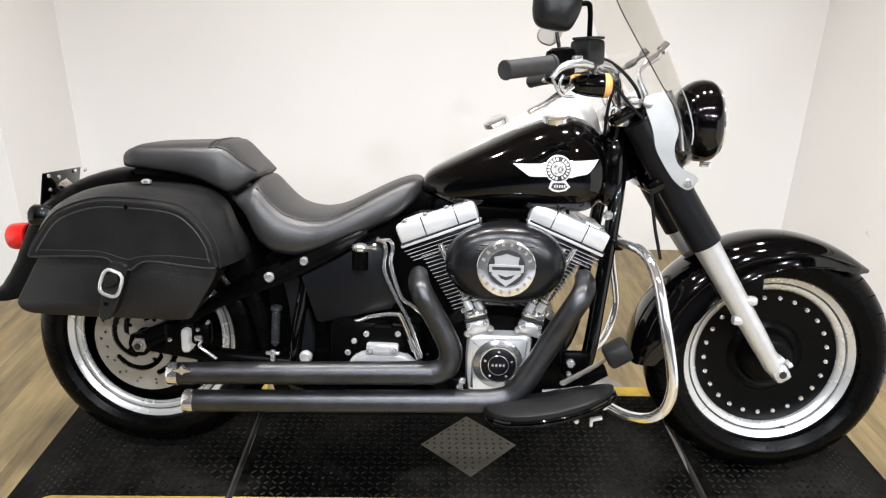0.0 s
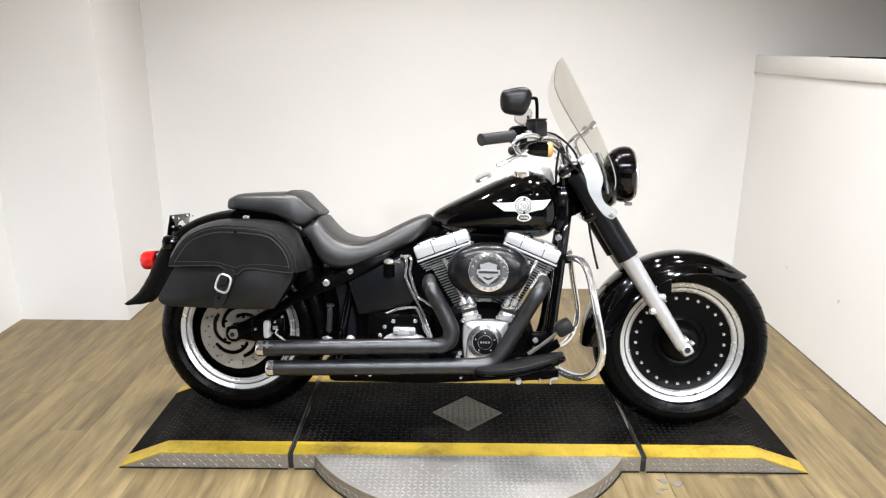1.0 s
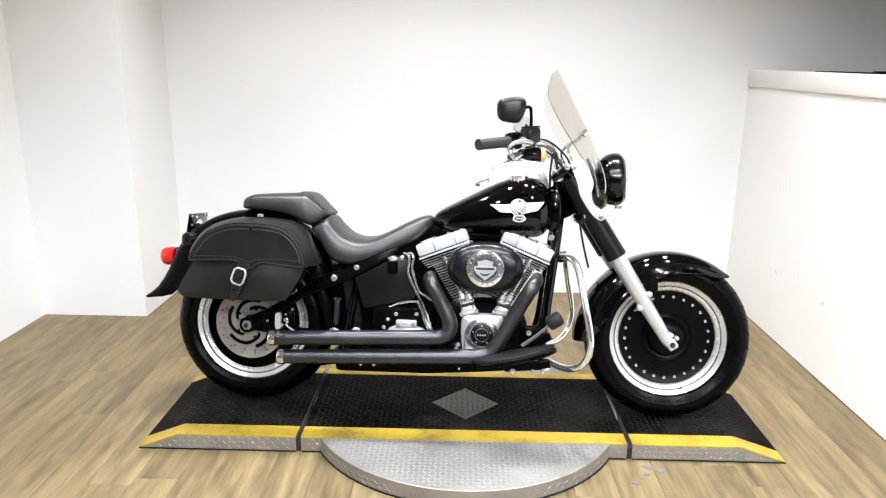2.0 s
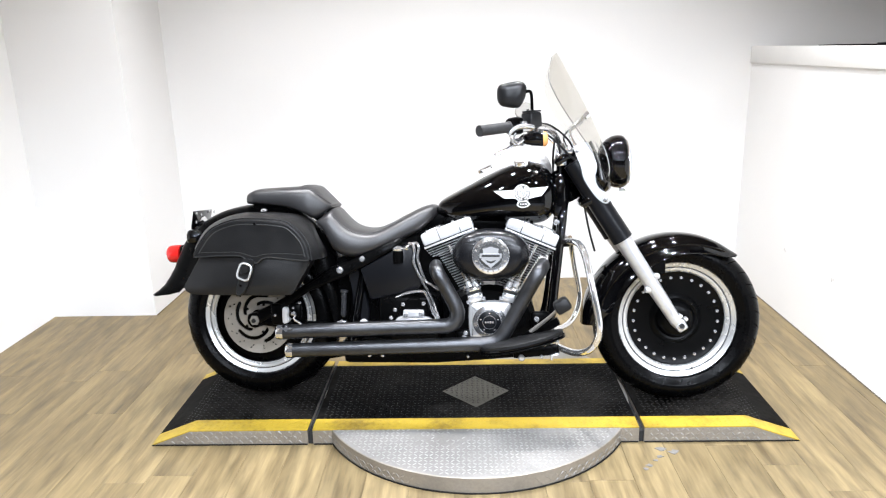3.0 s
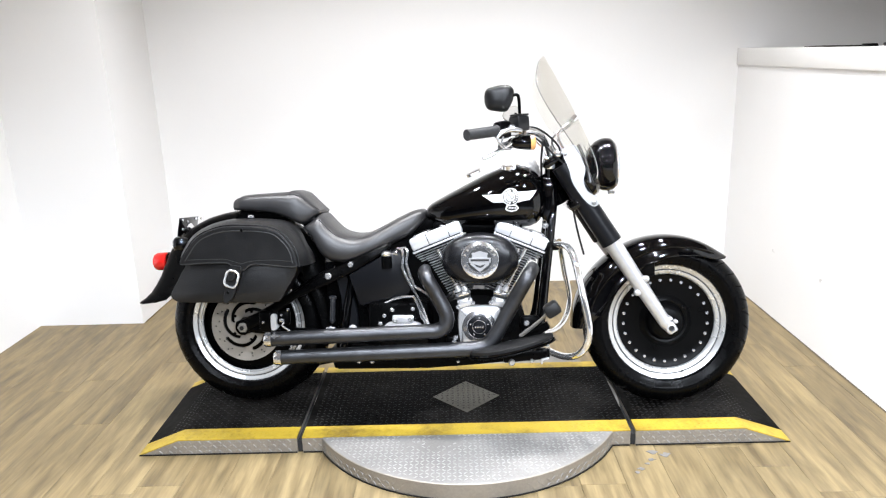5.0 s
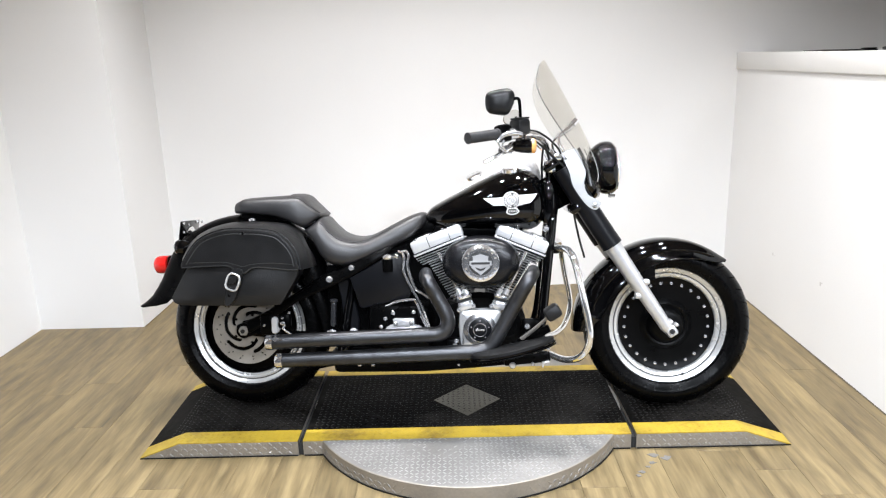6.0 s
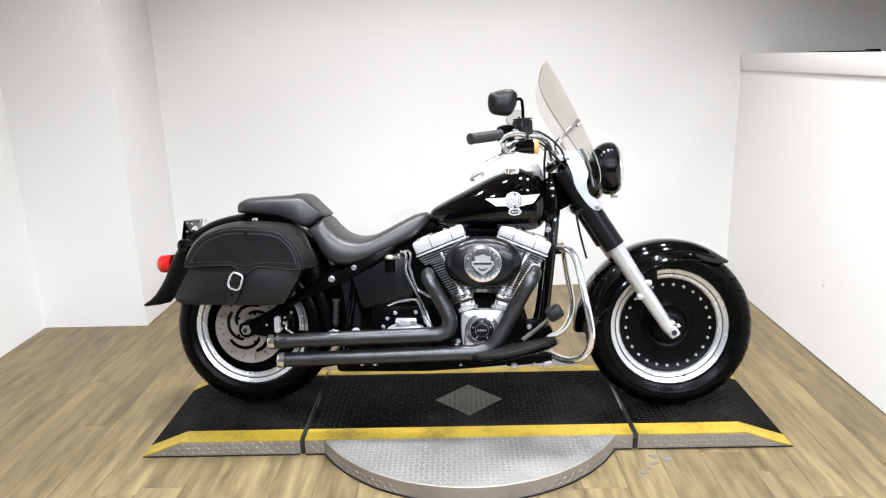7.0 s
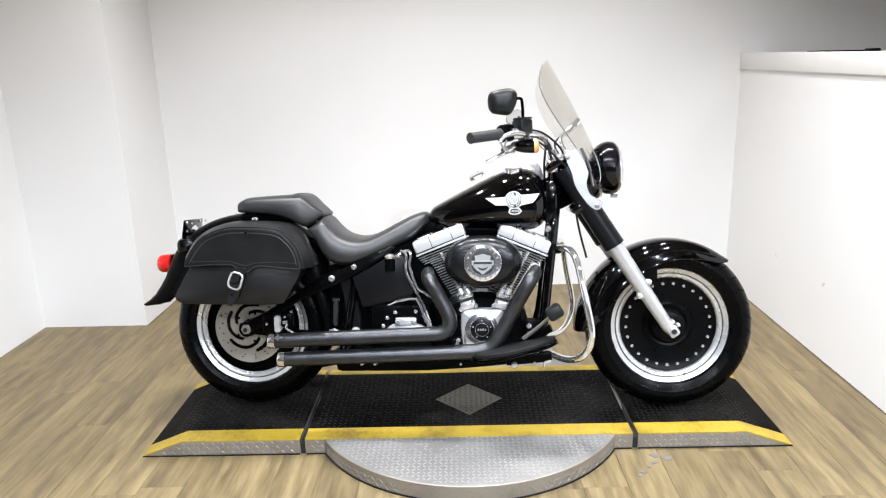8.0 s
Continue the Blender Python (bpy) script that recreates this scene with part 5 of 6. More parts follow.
# horn and tank mount details
bm = bmesh.new()
bolt(bm, (0.352, -0.150, 0.704), 0.012, 0.014)
part("tank_bolt", bm, BRIGHT, bike)
bm = bmesh.new()
block(bm, (0.10, -0.03, 0.700), (0.34, 0.14, 0.045), 0.012)
part("tank_cradle", bm, SATIN, bike)

# ---- saddlebag
BAG = [(-0.972, 0.574), (-1.000, 0.526), (-1.022, 0.488), (-1.026, 0.470), (-1.010, 0.453), (-0.966, 0.446), (-0.800, 0.444), (-0.640, 0.445), (-0.612, 0.458), (-0.586, 0.498), (-0.553, 0.556), (-0.550, 0.600), (-0.600, 0.660), (-0.760, 0.690), (-0.920, 0.640)]
bm = bmesh.new()
pillow(bm, BAG, [(-0.150, 0.024), (-0.165, 0.012), (-0.250, 0.006), (-0.284, 0.001), (-0.292, 0.002), (-0.295, 0.006)], 4)
bag = part("saddlebag", bm, LEATHER, bike, "black leather saddlebag")

# lid: the flap's face and the gusset that runs back to the fender
LID_Y = -0.310
FACE = [(-0.974, 0.590), (-0.967, 0.610), (-0.922, 0.673), (-0.878, 0.703), (-0.808, 0.723), (-0.724, 0.7235), (-0.661, 0.719), (-0.619, 0.708), (-0.591, 0.687), (-0.569, 0.662), (-0.5525, 0.631), (-0.5465, 0.604), (-0.5445, 0.577)]
REAR = [(-1.010, 0.600), (-1.020, 0.630), (-1.000, 0.674), (-0.938, 0.713), (-0.850, 0.738), (-0.760, 0.744), (-0.690, 0.742), (-0.640, 0.735), (-0.604, 0.718), (-0.580, 0.694), (-0.560, 0.648), (-0.536, 0.606), (-0.527, 0.572)]
face, rear = smooth_line([(x, LID_Y, z) for x, z in FACE], 4), smooth_line([(x, -0.105, z) for x, z in REAR], 4)


def gusset(t, lift=0.0):
    """A line across the lid's rounded side, t running from the face to the rear."""
    bulge = 0.016 * math.sin(math.pi * min(1, t * 1.15)) + lift
    centre = Vector((-0.76, 0, 0.56))
    out = []
    for a, b in zip(face, rear):
        p = a.lerp(b, t)
        e = Vector((p.x, 0, p.z)) - centre
        out.append(p + e.normalized() * bulge)
    return out


bm = bmesh.new()
outer = [gusset(t) for t in (0.0, 0.06, 0.18, 0.35, 0.55, 0.78, 1.0)]
inner = [[p - (Vector((p.x, 0, p.z)) - Vector((-0.76, 0, 0.56))).normalized() * 0.006 for p in ln] for ln in reversed(outer)]
rows_all = outer + inner
loft(bm, [[ln[k] for ln in rows_all] for k in range(len(face))])
part("bag_lid", bm, LEATHER, bag, "stitched leather flap with a rounded gusset")
LID = FACE + [(-0.615, 0.580), (-0.685, 0.587), (-0.716, 0.582), (-0.738, 0.566), (-0.772, 0.572), (-0.786, 0.585), (-0.808, 0.593), (-0.890, 0.592), (-0.945, 0.589)]
lid_loop = smooth_loop(LID, 4)
bm = bmesh.new()
pillow(bm, LID, [(LID_Y + 0.020, 0.004), (LID_Y - 0.001, 0.0), (LID_Y - 0.005, 0.0012), (LID_Y - 0.006, 0.0030)], 4)
part("flap_face", bm, LEATHER, bag, "flat leather front of the flap", 10)


def on_bag(pts, r, y, mat, name, parent):
    bm = bmesh.new()
    tube(bm, [(p.x, y, p.y) for p in pts], r, 6, 1)
    return part(name, bm, mat, parent)


edge = inset(lid_loop, 0.003)
on_bag(edge[1:48], 0.0042, LID_Y - 0.003, LEATHER, "piping", bag)
on_bag(inset(lid_loop, 0.014)[4:46], 0.0020, LID_Y - 0.0055, THREAD, "piping", bag)
on_bag(edge[48:] + edge[:2], 0.0026, LID_Y - 0.005, THREAD, "edge_binding", bag)
on_bag(smooth_line([(-0.945, 0.607, 0), (-0.85, 0.609, 0), (-0.806, 0.608, 0), (-0.768, 0.598, 0), (-0.742, 0.592, 0), (-0.714, 0.600, 0), (-0.64, 0.604, 0), (-0.556, 0.598, 0)], 5), 0.0013, LID_Y - 0.0058, THREAD, "stitching", bag)
bm = bmesh.new()
tube(bm, gusset(0.06, 0.001)[2:], 0.0030, 6, 1)
part("piping", bm, LEATHER, bag)
bm = bmesh.new()
pillow(bm, [(-0.786, 0.582), (-0.746, 0.580), (-0.754, 0.548), (-0.768, 0.505), (-0.782, 0.470), (-0.804, 0.448), (-0.818, 0.456), (-0.814, 0.484), (-0.800, 0.535)], [(-0.285, 0), (-0.318, 0.0), (-0.321, 0.003)], 4)
part("strap", bm, LEATHER, bag, "leather closing strap")
bm = bmesh.new()
bc = Vector((-0.781, 0, 0.538))
ringpts = []
for k in range(33):
    a = 2 * math.pi * k / 32
    u, w = 0.023 * math.copysign(abs(math.cos(a)) ** 0.6, math.cos(a)), 0.030 * math.copysign(abs(math.sin(a)) ** 0.6, math.sin(a))
    ringpts.append(bc + Vector((0.94 * u + 0.34 * w, -0.327, -0.34 * u + 0.94 * w)))
tube(bm, ringpts, 0.0042, 8, 1)
part("buckle", bm, BRACKET, bag, "bright metal strap buckle")
bm = bmesh.new()
pillow(bm, [(bc.x - 0.012, bc.z + 0.020), (bc.x + 0.016, bc.z + 0.022), (bc.x + 0.014, bc.z - 0.004), (bc.x - 0.014, bc.z - 0.010)], [(-0.318, 0), (-0.327, 0.002), (-0.331, 0.006)], 3)
part("strap_loop", bm, LEATHER, bag)
for p in ((-0.798, -0.322, 0.488), (-0.740, LID_Y - 0.006, 0.712)):
    bm = bmesh.new()
    bolt(bm, p, 0.005, 0.003)
    part("rivet", bm, SATIN, bag)
bm = bmesh.new()
lathe(bm, [(0, 0.012), (0.006, 0.012), (0.010, 0.005)], pose(-0.742, -0.205, 0.752), 14)
part("bag_stud", bm, BRIGHT, bag)

# ---- tail
bm = bmesh.new()
lathe(bm, [(-0.03, 0.012), (-0.008, 0.026), (0.0, 0.034), (0.012, 0.036)], pose(-1.145, -0.005, 0.573, 0, -94, 0), 24)
tail = part("tail_lamp", bm, GLOSS, bike, "gloss black tail lamp housing")
bm = bmesh.new()
lathe(bm, [(-0.006, 0.0350), (0.002, 0.0365), (0.030, 0.0365), (0.040, 0.0345), (0.046, 0.028), (0.047, 0.001)], pose(-1.171, -0.005, 0.571, 0, -94, 0), 32)
part("tail_lens", bm, RED, tail, "bright red tail lens")
bm = bmesh.new()
block(bm, (-1.096, 0.045, 0.705), (0.005, 0.180, 0.084), 0.002, pose(0, 0, 0, 0, 9, 0))
plate = part("plate_holder", bm, GLOSS, bike, "gloss black plate holder")
bm = bmesh.new()
outline = [(-0.020, 0.664), (0.090, 0.668), (0.100, 0.700), (0.060, 0.722), (0.030, 0.716), (0.010, 0.690)]
loft(bm, [[Vector((-1.0935 + d + (z - 0.705) * 0.158, yy, z)) for yy, z in outline] for d in (0.0, 0.003)])
part("plate_bracket", bm, CHROME, plate, "chrome bracket plate")
for yy, z in ((-0.068, 0.737), (-0.020, 0.730), (0.060, 0.738), (0.112, 0.736), (-0.056, 0.700), (0.118, 0.700)):
    bm = bmesh.new()
    lathe(bm, [(0, 0.006), (0.004, 0.005)], pose(-1.0935 + (z - 0.705) * 0.158, 0.045 + yy, z, 0, 99, 0), 10)
    part("plate_bolt", bm, BRIGHT, plate)
bm = bmesh.new()
tube(bm, [(-1.04, -0.12, 0.66), (-1.04, 0.12, 0.66)], 0.012, 10)
tube(bm, [(-1.03, 0, 0.655), (-1.09, 0.02, 0.69)], 0.02, 10)
part("signal_bar", bm, SATIN, plate)
for s in (-1, 1):
    bm = bmesh.new()
    lathe(bm, [(-0.035, 0.008), (-0.028, 0.020), (-0.008, 0.028), (0.015, 0.029), (0.022, 0.025)], pose(-1.052, 0.125 * s, 0.650, 0, -90, 0), 20)
    sig = part("rear_signal", bm, GLOSS, bike, "gloss black rear turn signal")
    bm = bmesh.new()
    lathe(bm, [(0.018, 0.026), (0.024, 0.025), (0.027, 0.020), (0.028, 0.001)], pose(-1.052, 0.125 * s, 0.650, 0, -90, 0), 20)
    part("signal_lens", bm, PEWTER, sig, "smoked signal lens")

# ---- headlight, nacelle
bm = bmesh.new()
AX = pose(0.582, 0, 0.927, 0, 90, 0) @ pose(0, 0, 0, 0, -4, 0)
lathe(bm, [(-0.062, 0.020), (-0.057, 0.048), (-0.046, 0.071), (-0.027, 0.089), (-0.007, 0.099), (0.013, 0.1025), (0.031, 0.100), (0.041, 0.094), (0.045, 0.086)], AX, 48)
lamp = part("headlight", bm, GLOSS, bike, "gloss black headlight shell", 60)
bm = bmesh.new()
lathe(bm, [(0.039, 0.0885), (0.047, 0.0885), (0.050, 0.085), (0.047, 0.081), (0.039, 0.082)], AX, 48, closed=True)
part("trim_ring", bm, CHROME, lamp, "bright headlight trim ring")
bm = bmesh.new()
lathe(bm, [(0.045, 0.083), (0.055, 0.070), (0.062, 0.042), (0.065, 0.001)], AX, 40)
part("lamp_glass", bm, LENS, lamp, "clear headlight glass")
bm = bmesh.new()
lathe(bm, [(0.041, 0.083), (0.022, 0.068), (-0.002, 0.030), (-0.010, 0.001)], AX, 40)
part("reflector", bm, CHROME, lamp)
bm = bmesh.new()
block(bm, (0.635, 0, 0.818), (0.028, 0.012, 0.014), 0.003)
bmesh.ops.translate(bm, vec=(-0.018, 0, 0.002), verts=bm.verts)
part("ring_clip", bm, CHROME, lamp)
bm = bmesh.new()
rings = []
for x, zc, hz, w in ((0.36, 0.93, 0.05, 0.07), (0.42, 0.91, 0.075, 0.105), (0.48, 0.885, 0.085, 0.115), (0.53, 0.875, 0.080, 0.105), (0.565, 0.885, 0.07, 0.085)):
    rings.append([Vector((x, w * math.cos(a), zc + hz * math.sin(a))) for a in (2 * math.pi * k / 24 for k in range(24))])
loft(bm, rings)
part("nacelle", bm, GLOSS, bike, "gloss black fork nacelle", 60)

# ---- windshield
CEN = [(0.590, 0.835), (0.570, 0.925), (0.525, 1.027), (0.479, 1.122), (0.432, 1.212), (0.391, 1.288), (0.358, 1.345)]
EDG = [(0.528, 0.861), (0.490, 0.939), (0.421, 1.039), (0.368, 1.119), (0.3335, 1.187), (0.321, 1.243), (0.336, 1.318)]
WID = [0.150, 0.175, 0.192, 0.192, 0.165, 0.125, 0.058]
cl = smooth_line([(a, 0, b) for a, b in CEN], 6)
el = smooth_line([(a, w, b) for (a, b), w in zip(EDG, WID)], 6)
bm = bmesh.new()
rows_in, rows_out = [], []
for c, e in zip(cl, el):
    ra = []
    for k in range(-12, 13):
        s = k / 12
        q = abs(s) ** 1.7
        ra.append(Vector((c.x + (e.x - c.x) * q, e.y * s, c.z + (e.z - c.z) * q)))
    rows_in.append(ra)
    rows_out.append([p + Vector((0.0026, 0, 0.0012)) for p in ra])
loft(bm, [a + b[::-1] for a, b in zip(rows_in, rows_out)])
shield = part("windshield", bm, SHIELD, bike, "clear smoke tinted windshield", 50)
shield.visible_shadow = False
bm = bmesh.new()
tube(bm, [r[0] + Vector((0.0012, 0, 0)) for r in rows_in], 0.0014, 6, 1)
part("shield_edge", bm, DAMPER, shield, "dark polished edge of the windshield")
for s in (-1, 1):
    bm = bmesh.new()
    tube(bm, [(0.520, 0.072 * s, 1.006), (0.537, 0.074 * s, 0.970), (0.548, 0.083 * s, 0.932), (0.552, 0.094 * s, 0.900), (0.548, 0.104 * s, 0.874)], 0.0017, 8)
    part("cutout_edge", bm, BRACKET, shield, "bright polished edge of the headlight cut-out")
for s in (-1, 1):
    bm = bmesh.new()
    pillow(bm, [(0.412, 0.974), (0.420, 0.986), (0.440, 0.992), (0.464, 0.994), (0.484, 0.950), (0.498, 0.909), (0.492, 0.868), (0.507, 0.828), (0.550, 0.804), (0.549, 0.786), (0.532, 0.772), (0.505, 0.786), (0.478, 0.818), (0.450, 0.864), (0.439, 0.907), (0.421, 0.950)], [(0.158 * s - 0.002, 0), (0.158 * s + 0.002, 0)], 4)
    br = part("shield_bracket", bm, BRACKET, bike, "bright metal windshield bracket")
    bm = bmesh.new()
    bolt(bm, (0.530, 0.158 * s - 0.003, 0.788), 0.010, 0.008)
    part("bracket_bolt", bm, BRIGHT, br)
    bm = bmesh.new()
    bolt(bm, (0.424, 0.158 * s - 0.003, 0.966), 0.009, 0.008)
    part("bracket_bolt", bm, BRIGHT, br)
    bm = bmesh.new()
    tube(bm, [(0.520, 0.12 * s, 0.86), (0.502, 0.13 * s, 0.94), (0.474, 0.13 * s, 1.00)], 0.0035, 8, flat=2.2)
    part("shield_clamp", bm, CHROME, br, "chrome windshield clamp")
    bm = bmesh.new()
    tube(bm, [(0.420, 0.154 * s, 0.984), (0.404, 0.146 * s, 1.014), (0.402, 0.130 * s, 1.040), (0.418, 0.120 * s, 1.058), (0.440, 0.108 * s, 1.073), (0.466, 0.095 * s, 1.101)], 0.0062, 10)
    tube(bm, [(0.424, 0.117 * s, 1.062), (0.444, 0.106 * s, 1.076)], 0.0098, 12)
    tube(bm, [(0.456, 0.100 * s, 1.090), (0.470, 0.093 * s, 1.105)], 0.0115, 12)
    part("shield_arm", bm, CHROME, br, "chrome windshield arm")

# ---- handlebar and controls
bm = bmesh.new()
half = [(0.365, 0.0, 0.995), (0.365, -0.07, 1.000), (0.352, -0.13, 1.018), (0.318, -0.20, 1.042), (0.262, -0.28, 1.046), (0.205, -0.335, 1.040), (0.165, -0.372, 1.036), (0.078, -0.447, 1.019)]
tube(bm, [(x + 0.13 * (0.365 - x) / 0.29, -y, z) for x, y, z in half[:0:-1]] + half, 0.0127, 14, 6)
bar = part("handlebar", bm, CHROME, bike, "chrome swept-back handlebar")
for s in (-1, 1):
    bm = bmesh.new()
    tube(bm, [(0.385, 0.045 * s, 0.95), (0.367, 0.045 * s, 0.995)], 0.022, 14)
    part("bar_riser", bm, CHROME, bar)
for s in (-1, 1):
    bm = bmesh.new()
    dx = 0.12 if s > 0 else 0.0
    a, b = Vector((0.176 + dx * 0.8, 0.367 * s, 1.040)), Vector((0.078 + dx, 0.453 * s, 1.023))
    tube(bm, [a, a.lerp(b, 0.06), a.lerp(b, 0.10), a.lerp(b, 0.94), a.lerp(b, 0.97), b], [0.0205, 0.0205, 0.0185, 0.0180, 0.0195, 0.0190], 18, 3)
    part("grip", bm, GRIP, bar, "dark grey textured rubber grip")
bm = bmesh.new()
block(bm, (0.196, -0.342, 1.045), (0.058, 0.045, 0.060), 0.014, pose(0, 0, 0, 0, -8, 40))
part("switch_housing", bm, SATIN, bar, "satin black switch housing")
bm = bmesh.new()
block(bm, (0.254, -0.305, 1.068), (0.054, 0.056, 0.054), 0.010, pose(0, 0, 0, 0, -4, 38))
block(bm, (0.254, -0.306, 1.097), (0.046, 0.050, 0.006), 0.002, pose(0, 0, 0, 0, -4, 38))
part("brake_reservoir", bm, MIRRORBACK, bar, "black brake fluid reservoir")
bm = bmesh.new()
block(bm, (0.232, -0.322, 1.040), (0.060, 0.030, 0.030), 0.010, pose(0, 0, 0, 0, -6, 38))
tube(bm, [(0.258, -0.345, 1.040), (0.236, -0.360, 1.043), (0.210, -0.372, 1.040), (0.190, -0.380, 1.031), (0.174, -0.385, 1.013)], [0.008, 0.0095, 0.0090, 0.0075, 0.005], 12)
block(bm, (0.226, -0.362, 1.052), (0.020, 0.016, 0.014), 0.004, pose(0, 0, 0, 0, -6, 38))
tube(bm, [(0.176, -0.385, 1.014), (0.186, -0.382, 0.994), (0.200, -0.374, 0.980), (0.224, -0.364, 0.978)], 0.0032, 8)
tube(bm, [(0.198, -0.378, 1.020), (0.192, -0.380, 1.000), (0.204, -0.374, 0.986)], 0.0034, 8)
part("lever_clamp", bm, BRIGHT, bar, "chrome lever clamp")
bm = bmesh.new()
tube(bm, [(0.222, -0.335, 1.000), (0.190, -0.365, 0.978), (0.160, -0.400, 0.960), (0.130, -0.430, 0.946)], [0.008, 0.009, 0.0075, 0.0065], 10, flat=0.6)
part("brake_lever", bm, CHROME, bar, "chrome brake lever")
for s in (-1, 1):
    bm = bmesh.new()
    lathe(bm, [(-0.016, 0.004), (-0.012, 0.012), (-0.002, 0.0185), (0.020, 0.0232), (0.050, 0.0255), (0.056, 0.0255)], pose(0.238, -0.295 if s < 0 else 0.27, 1.003 if s < 0 else 1.034, 0, 90, 0), 22)
    sig = part("turn_signal", bm, GLOSS, bike, "gloss black bullet turn signal")
    bm = bmesh.new()
    lathe(bm, [(0.056, 0.0255), (0.066, 0.0255), (0.072, 0.018), (0.074, 0.001)], pose(0.238, -0.295 if s < 0 else 0.27, 1.003 if s < 0 else 1.034, 0, 90, 0), 22)
    part("signal_lens", bm, AMBER, sig, "amber signal lens")
    bm = bmesh.new()
    tube(bm, [(0.27, 0.295 * s if s < 0 else 0.27, 1.015 if s < 0 else 1.035), (0.272, 0.285 * s, 1.045)], 0.008, 8)
    part("signal_stalk", bm, CHROME, sig)
# mirrors
bm = bmesh.new()
shell = smooth_loop([(0.137, 1.148), (0.138, 1.172), (0.146, 1.186), (0.162, 1.191), (0.188, 1.196), (0.212, 1.197), (0.227, 1.190), (0.234, 1.176), (0.232, 1.152), (0.222, 1.128), (0.212, 1.114), (0.198, 1.110), (0.172, 1.113), (0.152, 1.118), (0.141, 1.130)], 3)
loft(bm, [[Vector((0.187 + (v.x - 0.187) * k, y, 1.157 + (v.y - 1.157) * k)) for v in shell] for y, k in ((-0.300, 0.98), (-0.303, 1.035), (-0.312, 1.05), (-0.321, 1.025), (-0.328, 0.95), (-0.334, 0.78), (-0.338, 0.58), (-0.340, 0.32), (-0.3405, 0.08))])
mirror = part("mirror", bm, MIRRORBACK, bike, "black plastic rear-view mirror")
bm = bmesh.new()
tube(bm, [(0.222, -0.322, 1.160), (0.246, -0.318, 1.164), (0.253, -0.312, 1.148), (0.256, -0.305, 1.095)], 0.0055, 10)
part("mirror_stem", bm, SATIN, mirror)
bm = bmesh.new()
tube(bm, [(0.262, 0.30, 1.06), (0.270, 0.33, 1.10), (0.262, 0.37, 1.165)], 0.0055, 10)
lmirror = part("mirror", bm, SATIN, bike, "black mirror stem with pale glass")
bm = bmesh.new()
pillow(bm, [(0.205, 1.160), (0.222, 1.190), (0.262, 1.200), (0.280, 1.180), (0.272, 1.148), (0.246, 1.128), (0.214, 1.138)], [(0.395, 0.004), (0.385, 0.0), (0.378, 0.004)], 4)
part("mirror_shell", bm, STEEL, lmirror, "pale mirror glass")
# cables
for pts in ([(0.262, -0.27, 1.05), (0.325, -0.20, 1.045), (0.362, -0.12, 0.985), (0.370, -0.09, 0.90), (0.36, -0.08, 0.82)],
            [(0.240, -0.29, 1.03), (0.310, -0.20, 1.025), (0.385, -0.14, 0.965), (0.440, -0.13, 0.90), (0.455, -0.12, 0.78), (0.475, -0.11, 0.68), (0.500, -0.10, 0.59)],
            [(0.255, -0.28, 1.06), (0.330, -0.18, 1.055), (0.400, -0.13, 1.00), (0.425, -0.12, 0.93)],
            [(0.345, -0.15, 1.010), (0.342, -0.10, 0.95), (0.345, -0.07, 0.89)]):
    bm = bmesh.new()
    tube(bm, pts, 0.0042, 8)
    part("cable", bm, PAD, bike, "black control cable")
bm = bmesh.new()
block(bm, (0.372, -0.095, 0.935), (0.045, 0.05, 0.05), 0.012)
block(bm, (0.400, -0.125, 0.968), (0.030, 0.03, 0.026), 0.008)
part("ignition_block", bm, CHROME, bike, "chrome clamp block")
bm = bmesh.new()
block(bm, (0.368, -0.05, 0.80), (0.05, 0.12, 0.17), 0.02)
part("steering_neck", bm, GLOSS, bike, "gloss black steering neck")

# side stand on the far side
bm = bmesh.new()
tube(bm, [(-0.25, 0.13, 0.23), (-0.50, 0.20, 0.12), (-0.75, 0.225, 0.068)], 0.013, 10)
block(bm, (-0.75, 0.228, 0.066), (0.07, 0.035, 0.008), 0.003, pose(0, 0, 0, 10, 0, 0))
part("side_stand", bm, SATIN, bike, "black side stand")

# ---------------------------------------------------------------- loose things
bm = bmesh.new()
block(bm, (1.735, 0.60, 1.3855), (0.030, 0.40, 0.006), 0.002)
block(bm, (1.735, 0.44, 1.3885), (0.034, 0.06, 0.011), 0.003)
tube(bm, [(1.735, 0.78, 1.3860), (1.738, 0.90, 1.3850), (1.736, 1.00, 1.3842)], [0.003, 0.0025, 0.0015], 6)
tagged(part("dark_strip", bm, SATIN), "thin black strip lying on the white ledge", "strip")
bm = bmesh.new()
tube(bm, [(1.75, 0.36, 1.390), (1.74, 0.25, 1.391), (1.76, 0.10, 1.390), (1.75, -0.10, 1.390)], 0.007, 8)
tagged(part("black_cable", bm, PAD), "black cable lying along the white ledge", "cable")


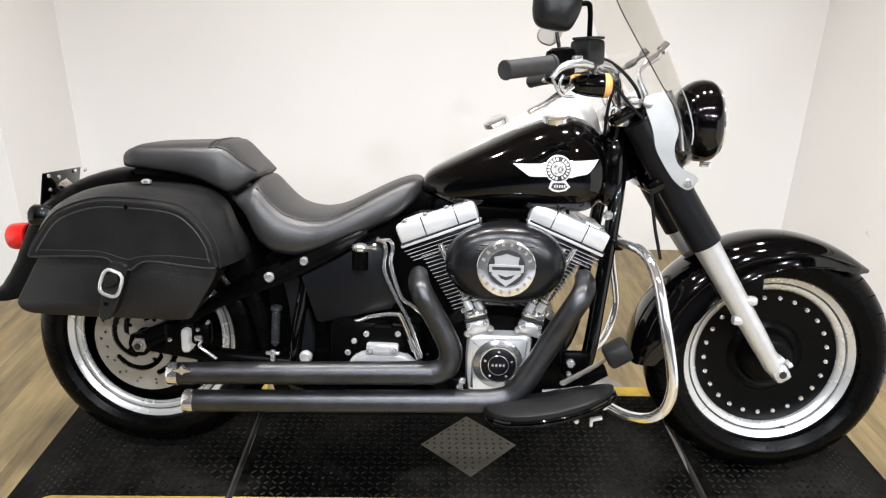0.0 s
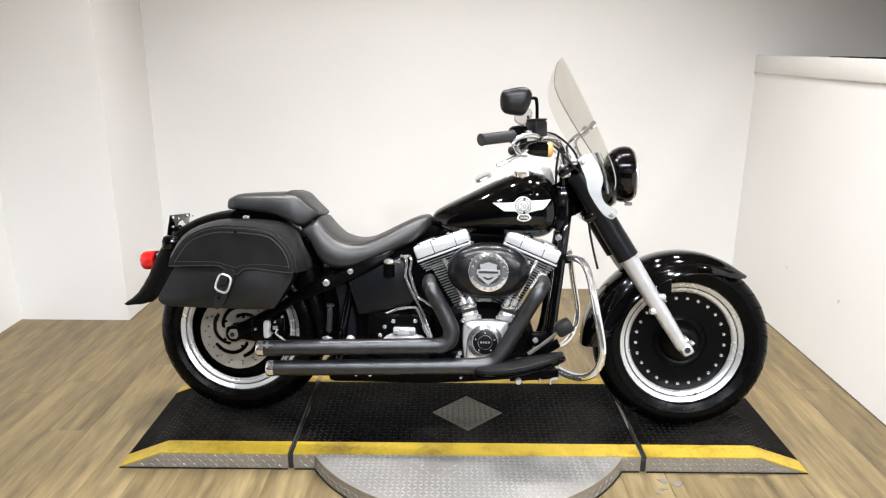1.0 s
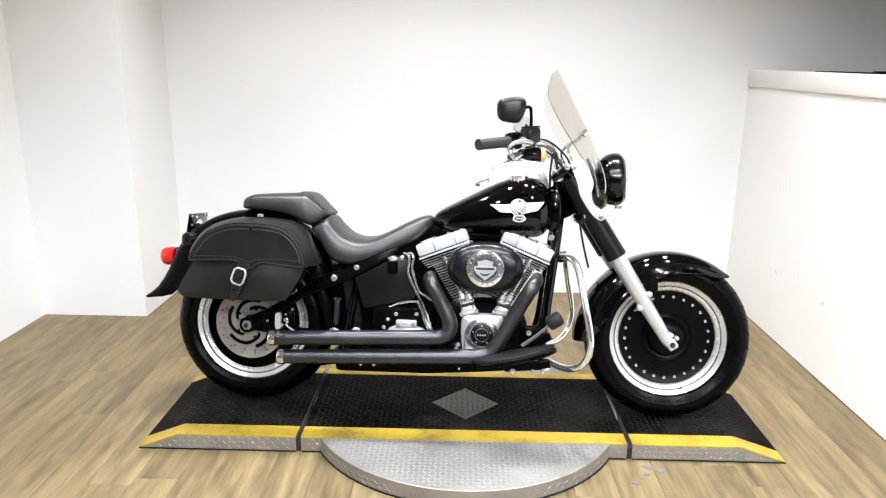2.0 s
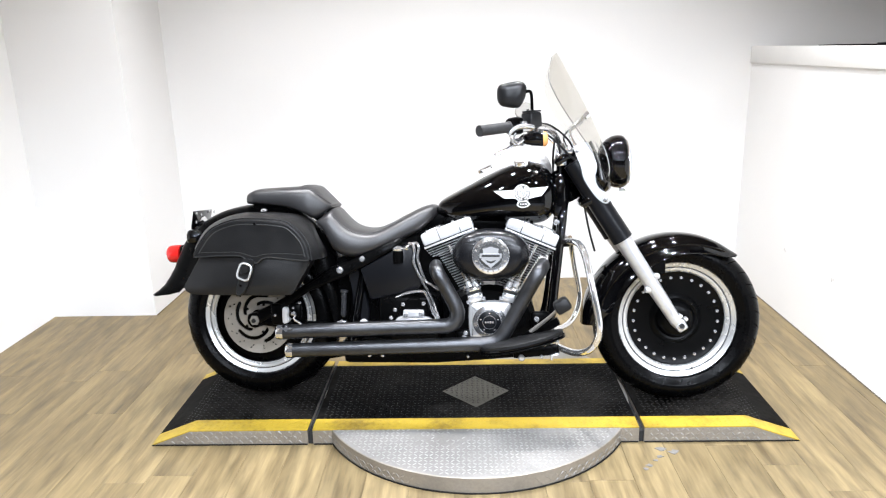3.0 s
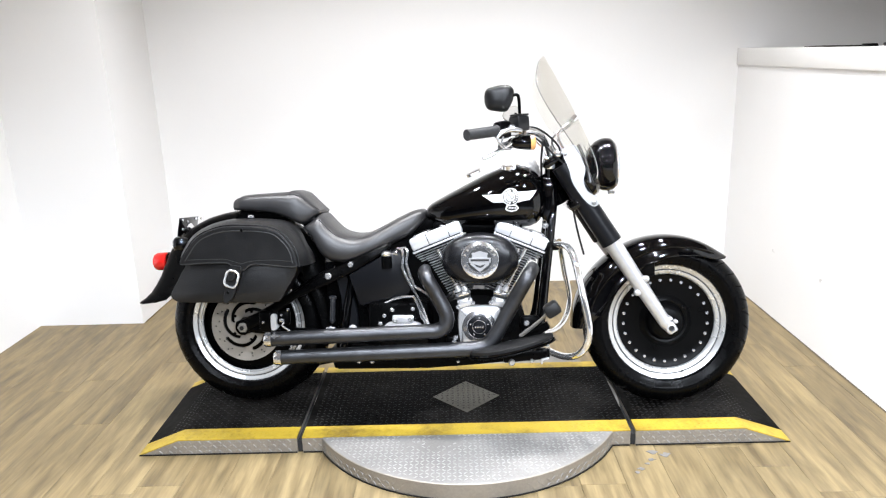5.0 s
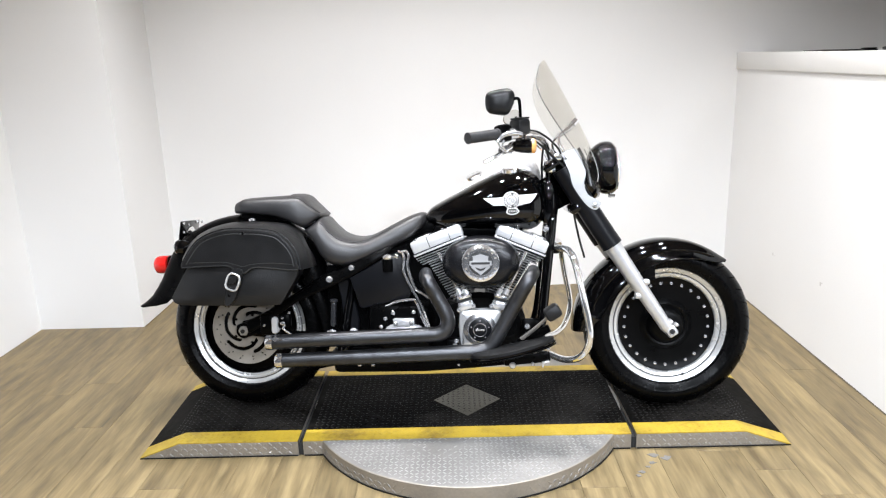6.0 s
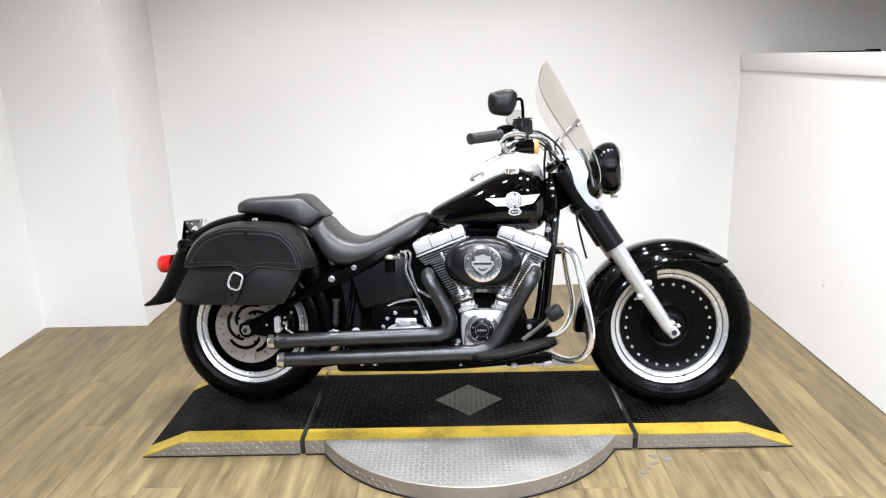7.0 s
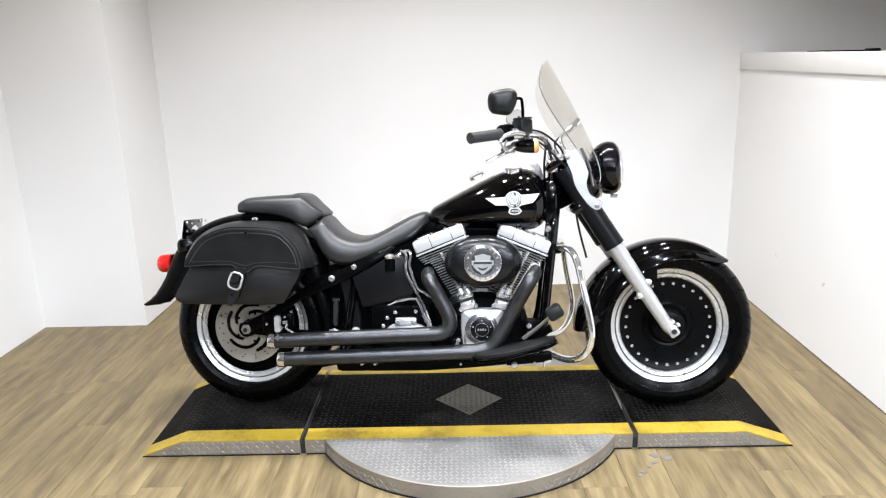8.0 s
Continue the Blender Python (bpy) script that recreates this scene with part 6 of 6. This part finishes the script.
# small knocks in the paint of the half-height wall
for y, z, size in ((0.514, 0.350, 0.011), (0.500, 0.356, 0.006), (1.011, 0.354, 0.009), (0.996, 0.349, 0.005)):
    bm = bmesh.new()
    lathe(bm, [(0.0, size), (0.0008, size * 0.9), (0.0010, 0.001)], pose(RIGHT - 0.0002, y, z, 0, -90, 0) @ Matrix.Diagonal((1, 0.55, 1, 1)), 9)
    part("scuff", bm, KNOCK, wall_right, "grey scuff in the paint")


def residue(x, y, size, seed):
    """A torn scrap of grey tape stuck to the floor."""
    rnd = random.Random(seed)
    bm = bmesh.new()
    loop = [Vector((x + size * (0.5 + 0.7 * rnd.random()) * math.cos(a), y + 0.7 * size * (0.4 + 0.8 * rnd.random()) * math.sin(a))) for a in (2 * math.pi * k / 11 for k in range(11))]
    loft(bm, [[Vector((p.x, p.y, h)) for p in loop] for h in (-0.001, 0.0012)])
    return tagged(part("tape_scrap", bm, SCRAP), "torn grey tape scrap stuck to the floor", "tape", "tape scraps")


SCRAP = material("grey tape residue", (0.15, 0.145, 0.14), 0.4, vary=0.3, scale=60)
for k, (x, y, s) in enumerate(((0.705, -0.325, 0.020), (0.748, -0.345, 0.022), (0.690, -0.375, 0.014), (0.640, -0.430, 0.014), (0.622, -0.452, 0.012), (0.668, -0.400, 0.009))):
    residue(x, y, s, k)

# ---------------------------------------------------------------- floor planks
PW, PL = 0.152, 1.22
bm = bmesh.new()
block(bm, (0, 0, -0.004), (PW - 0.0006, PL - 0.0006, 0.008), 0.0005, seg=1)
first = part("plank", bm, PLANK, floor)
plank_mesh = first.data
rnd = random.Random(4)
x, count = LEFT + PW / 2, 0
while x < RIGHT + 0.05:
    y = -3.2 - rnd.random() * PL
    limit = STUB if x < NICHE else BACK
    while y < limit - 0.001:
        end, y = min(y + PL, limit), max(y, -3.2)
        if end - y > 0.05:
            ob = first if count == 0 else new("plank", plank_mesh)
            ob.parent = floor
            ob.matrix_basis = pose(x, (y + end) / 2, 0.0) @ Matrix.Diagonal((1, (end - y) / PL, 1, 1))
            count += 1
        y = end
    x += PW
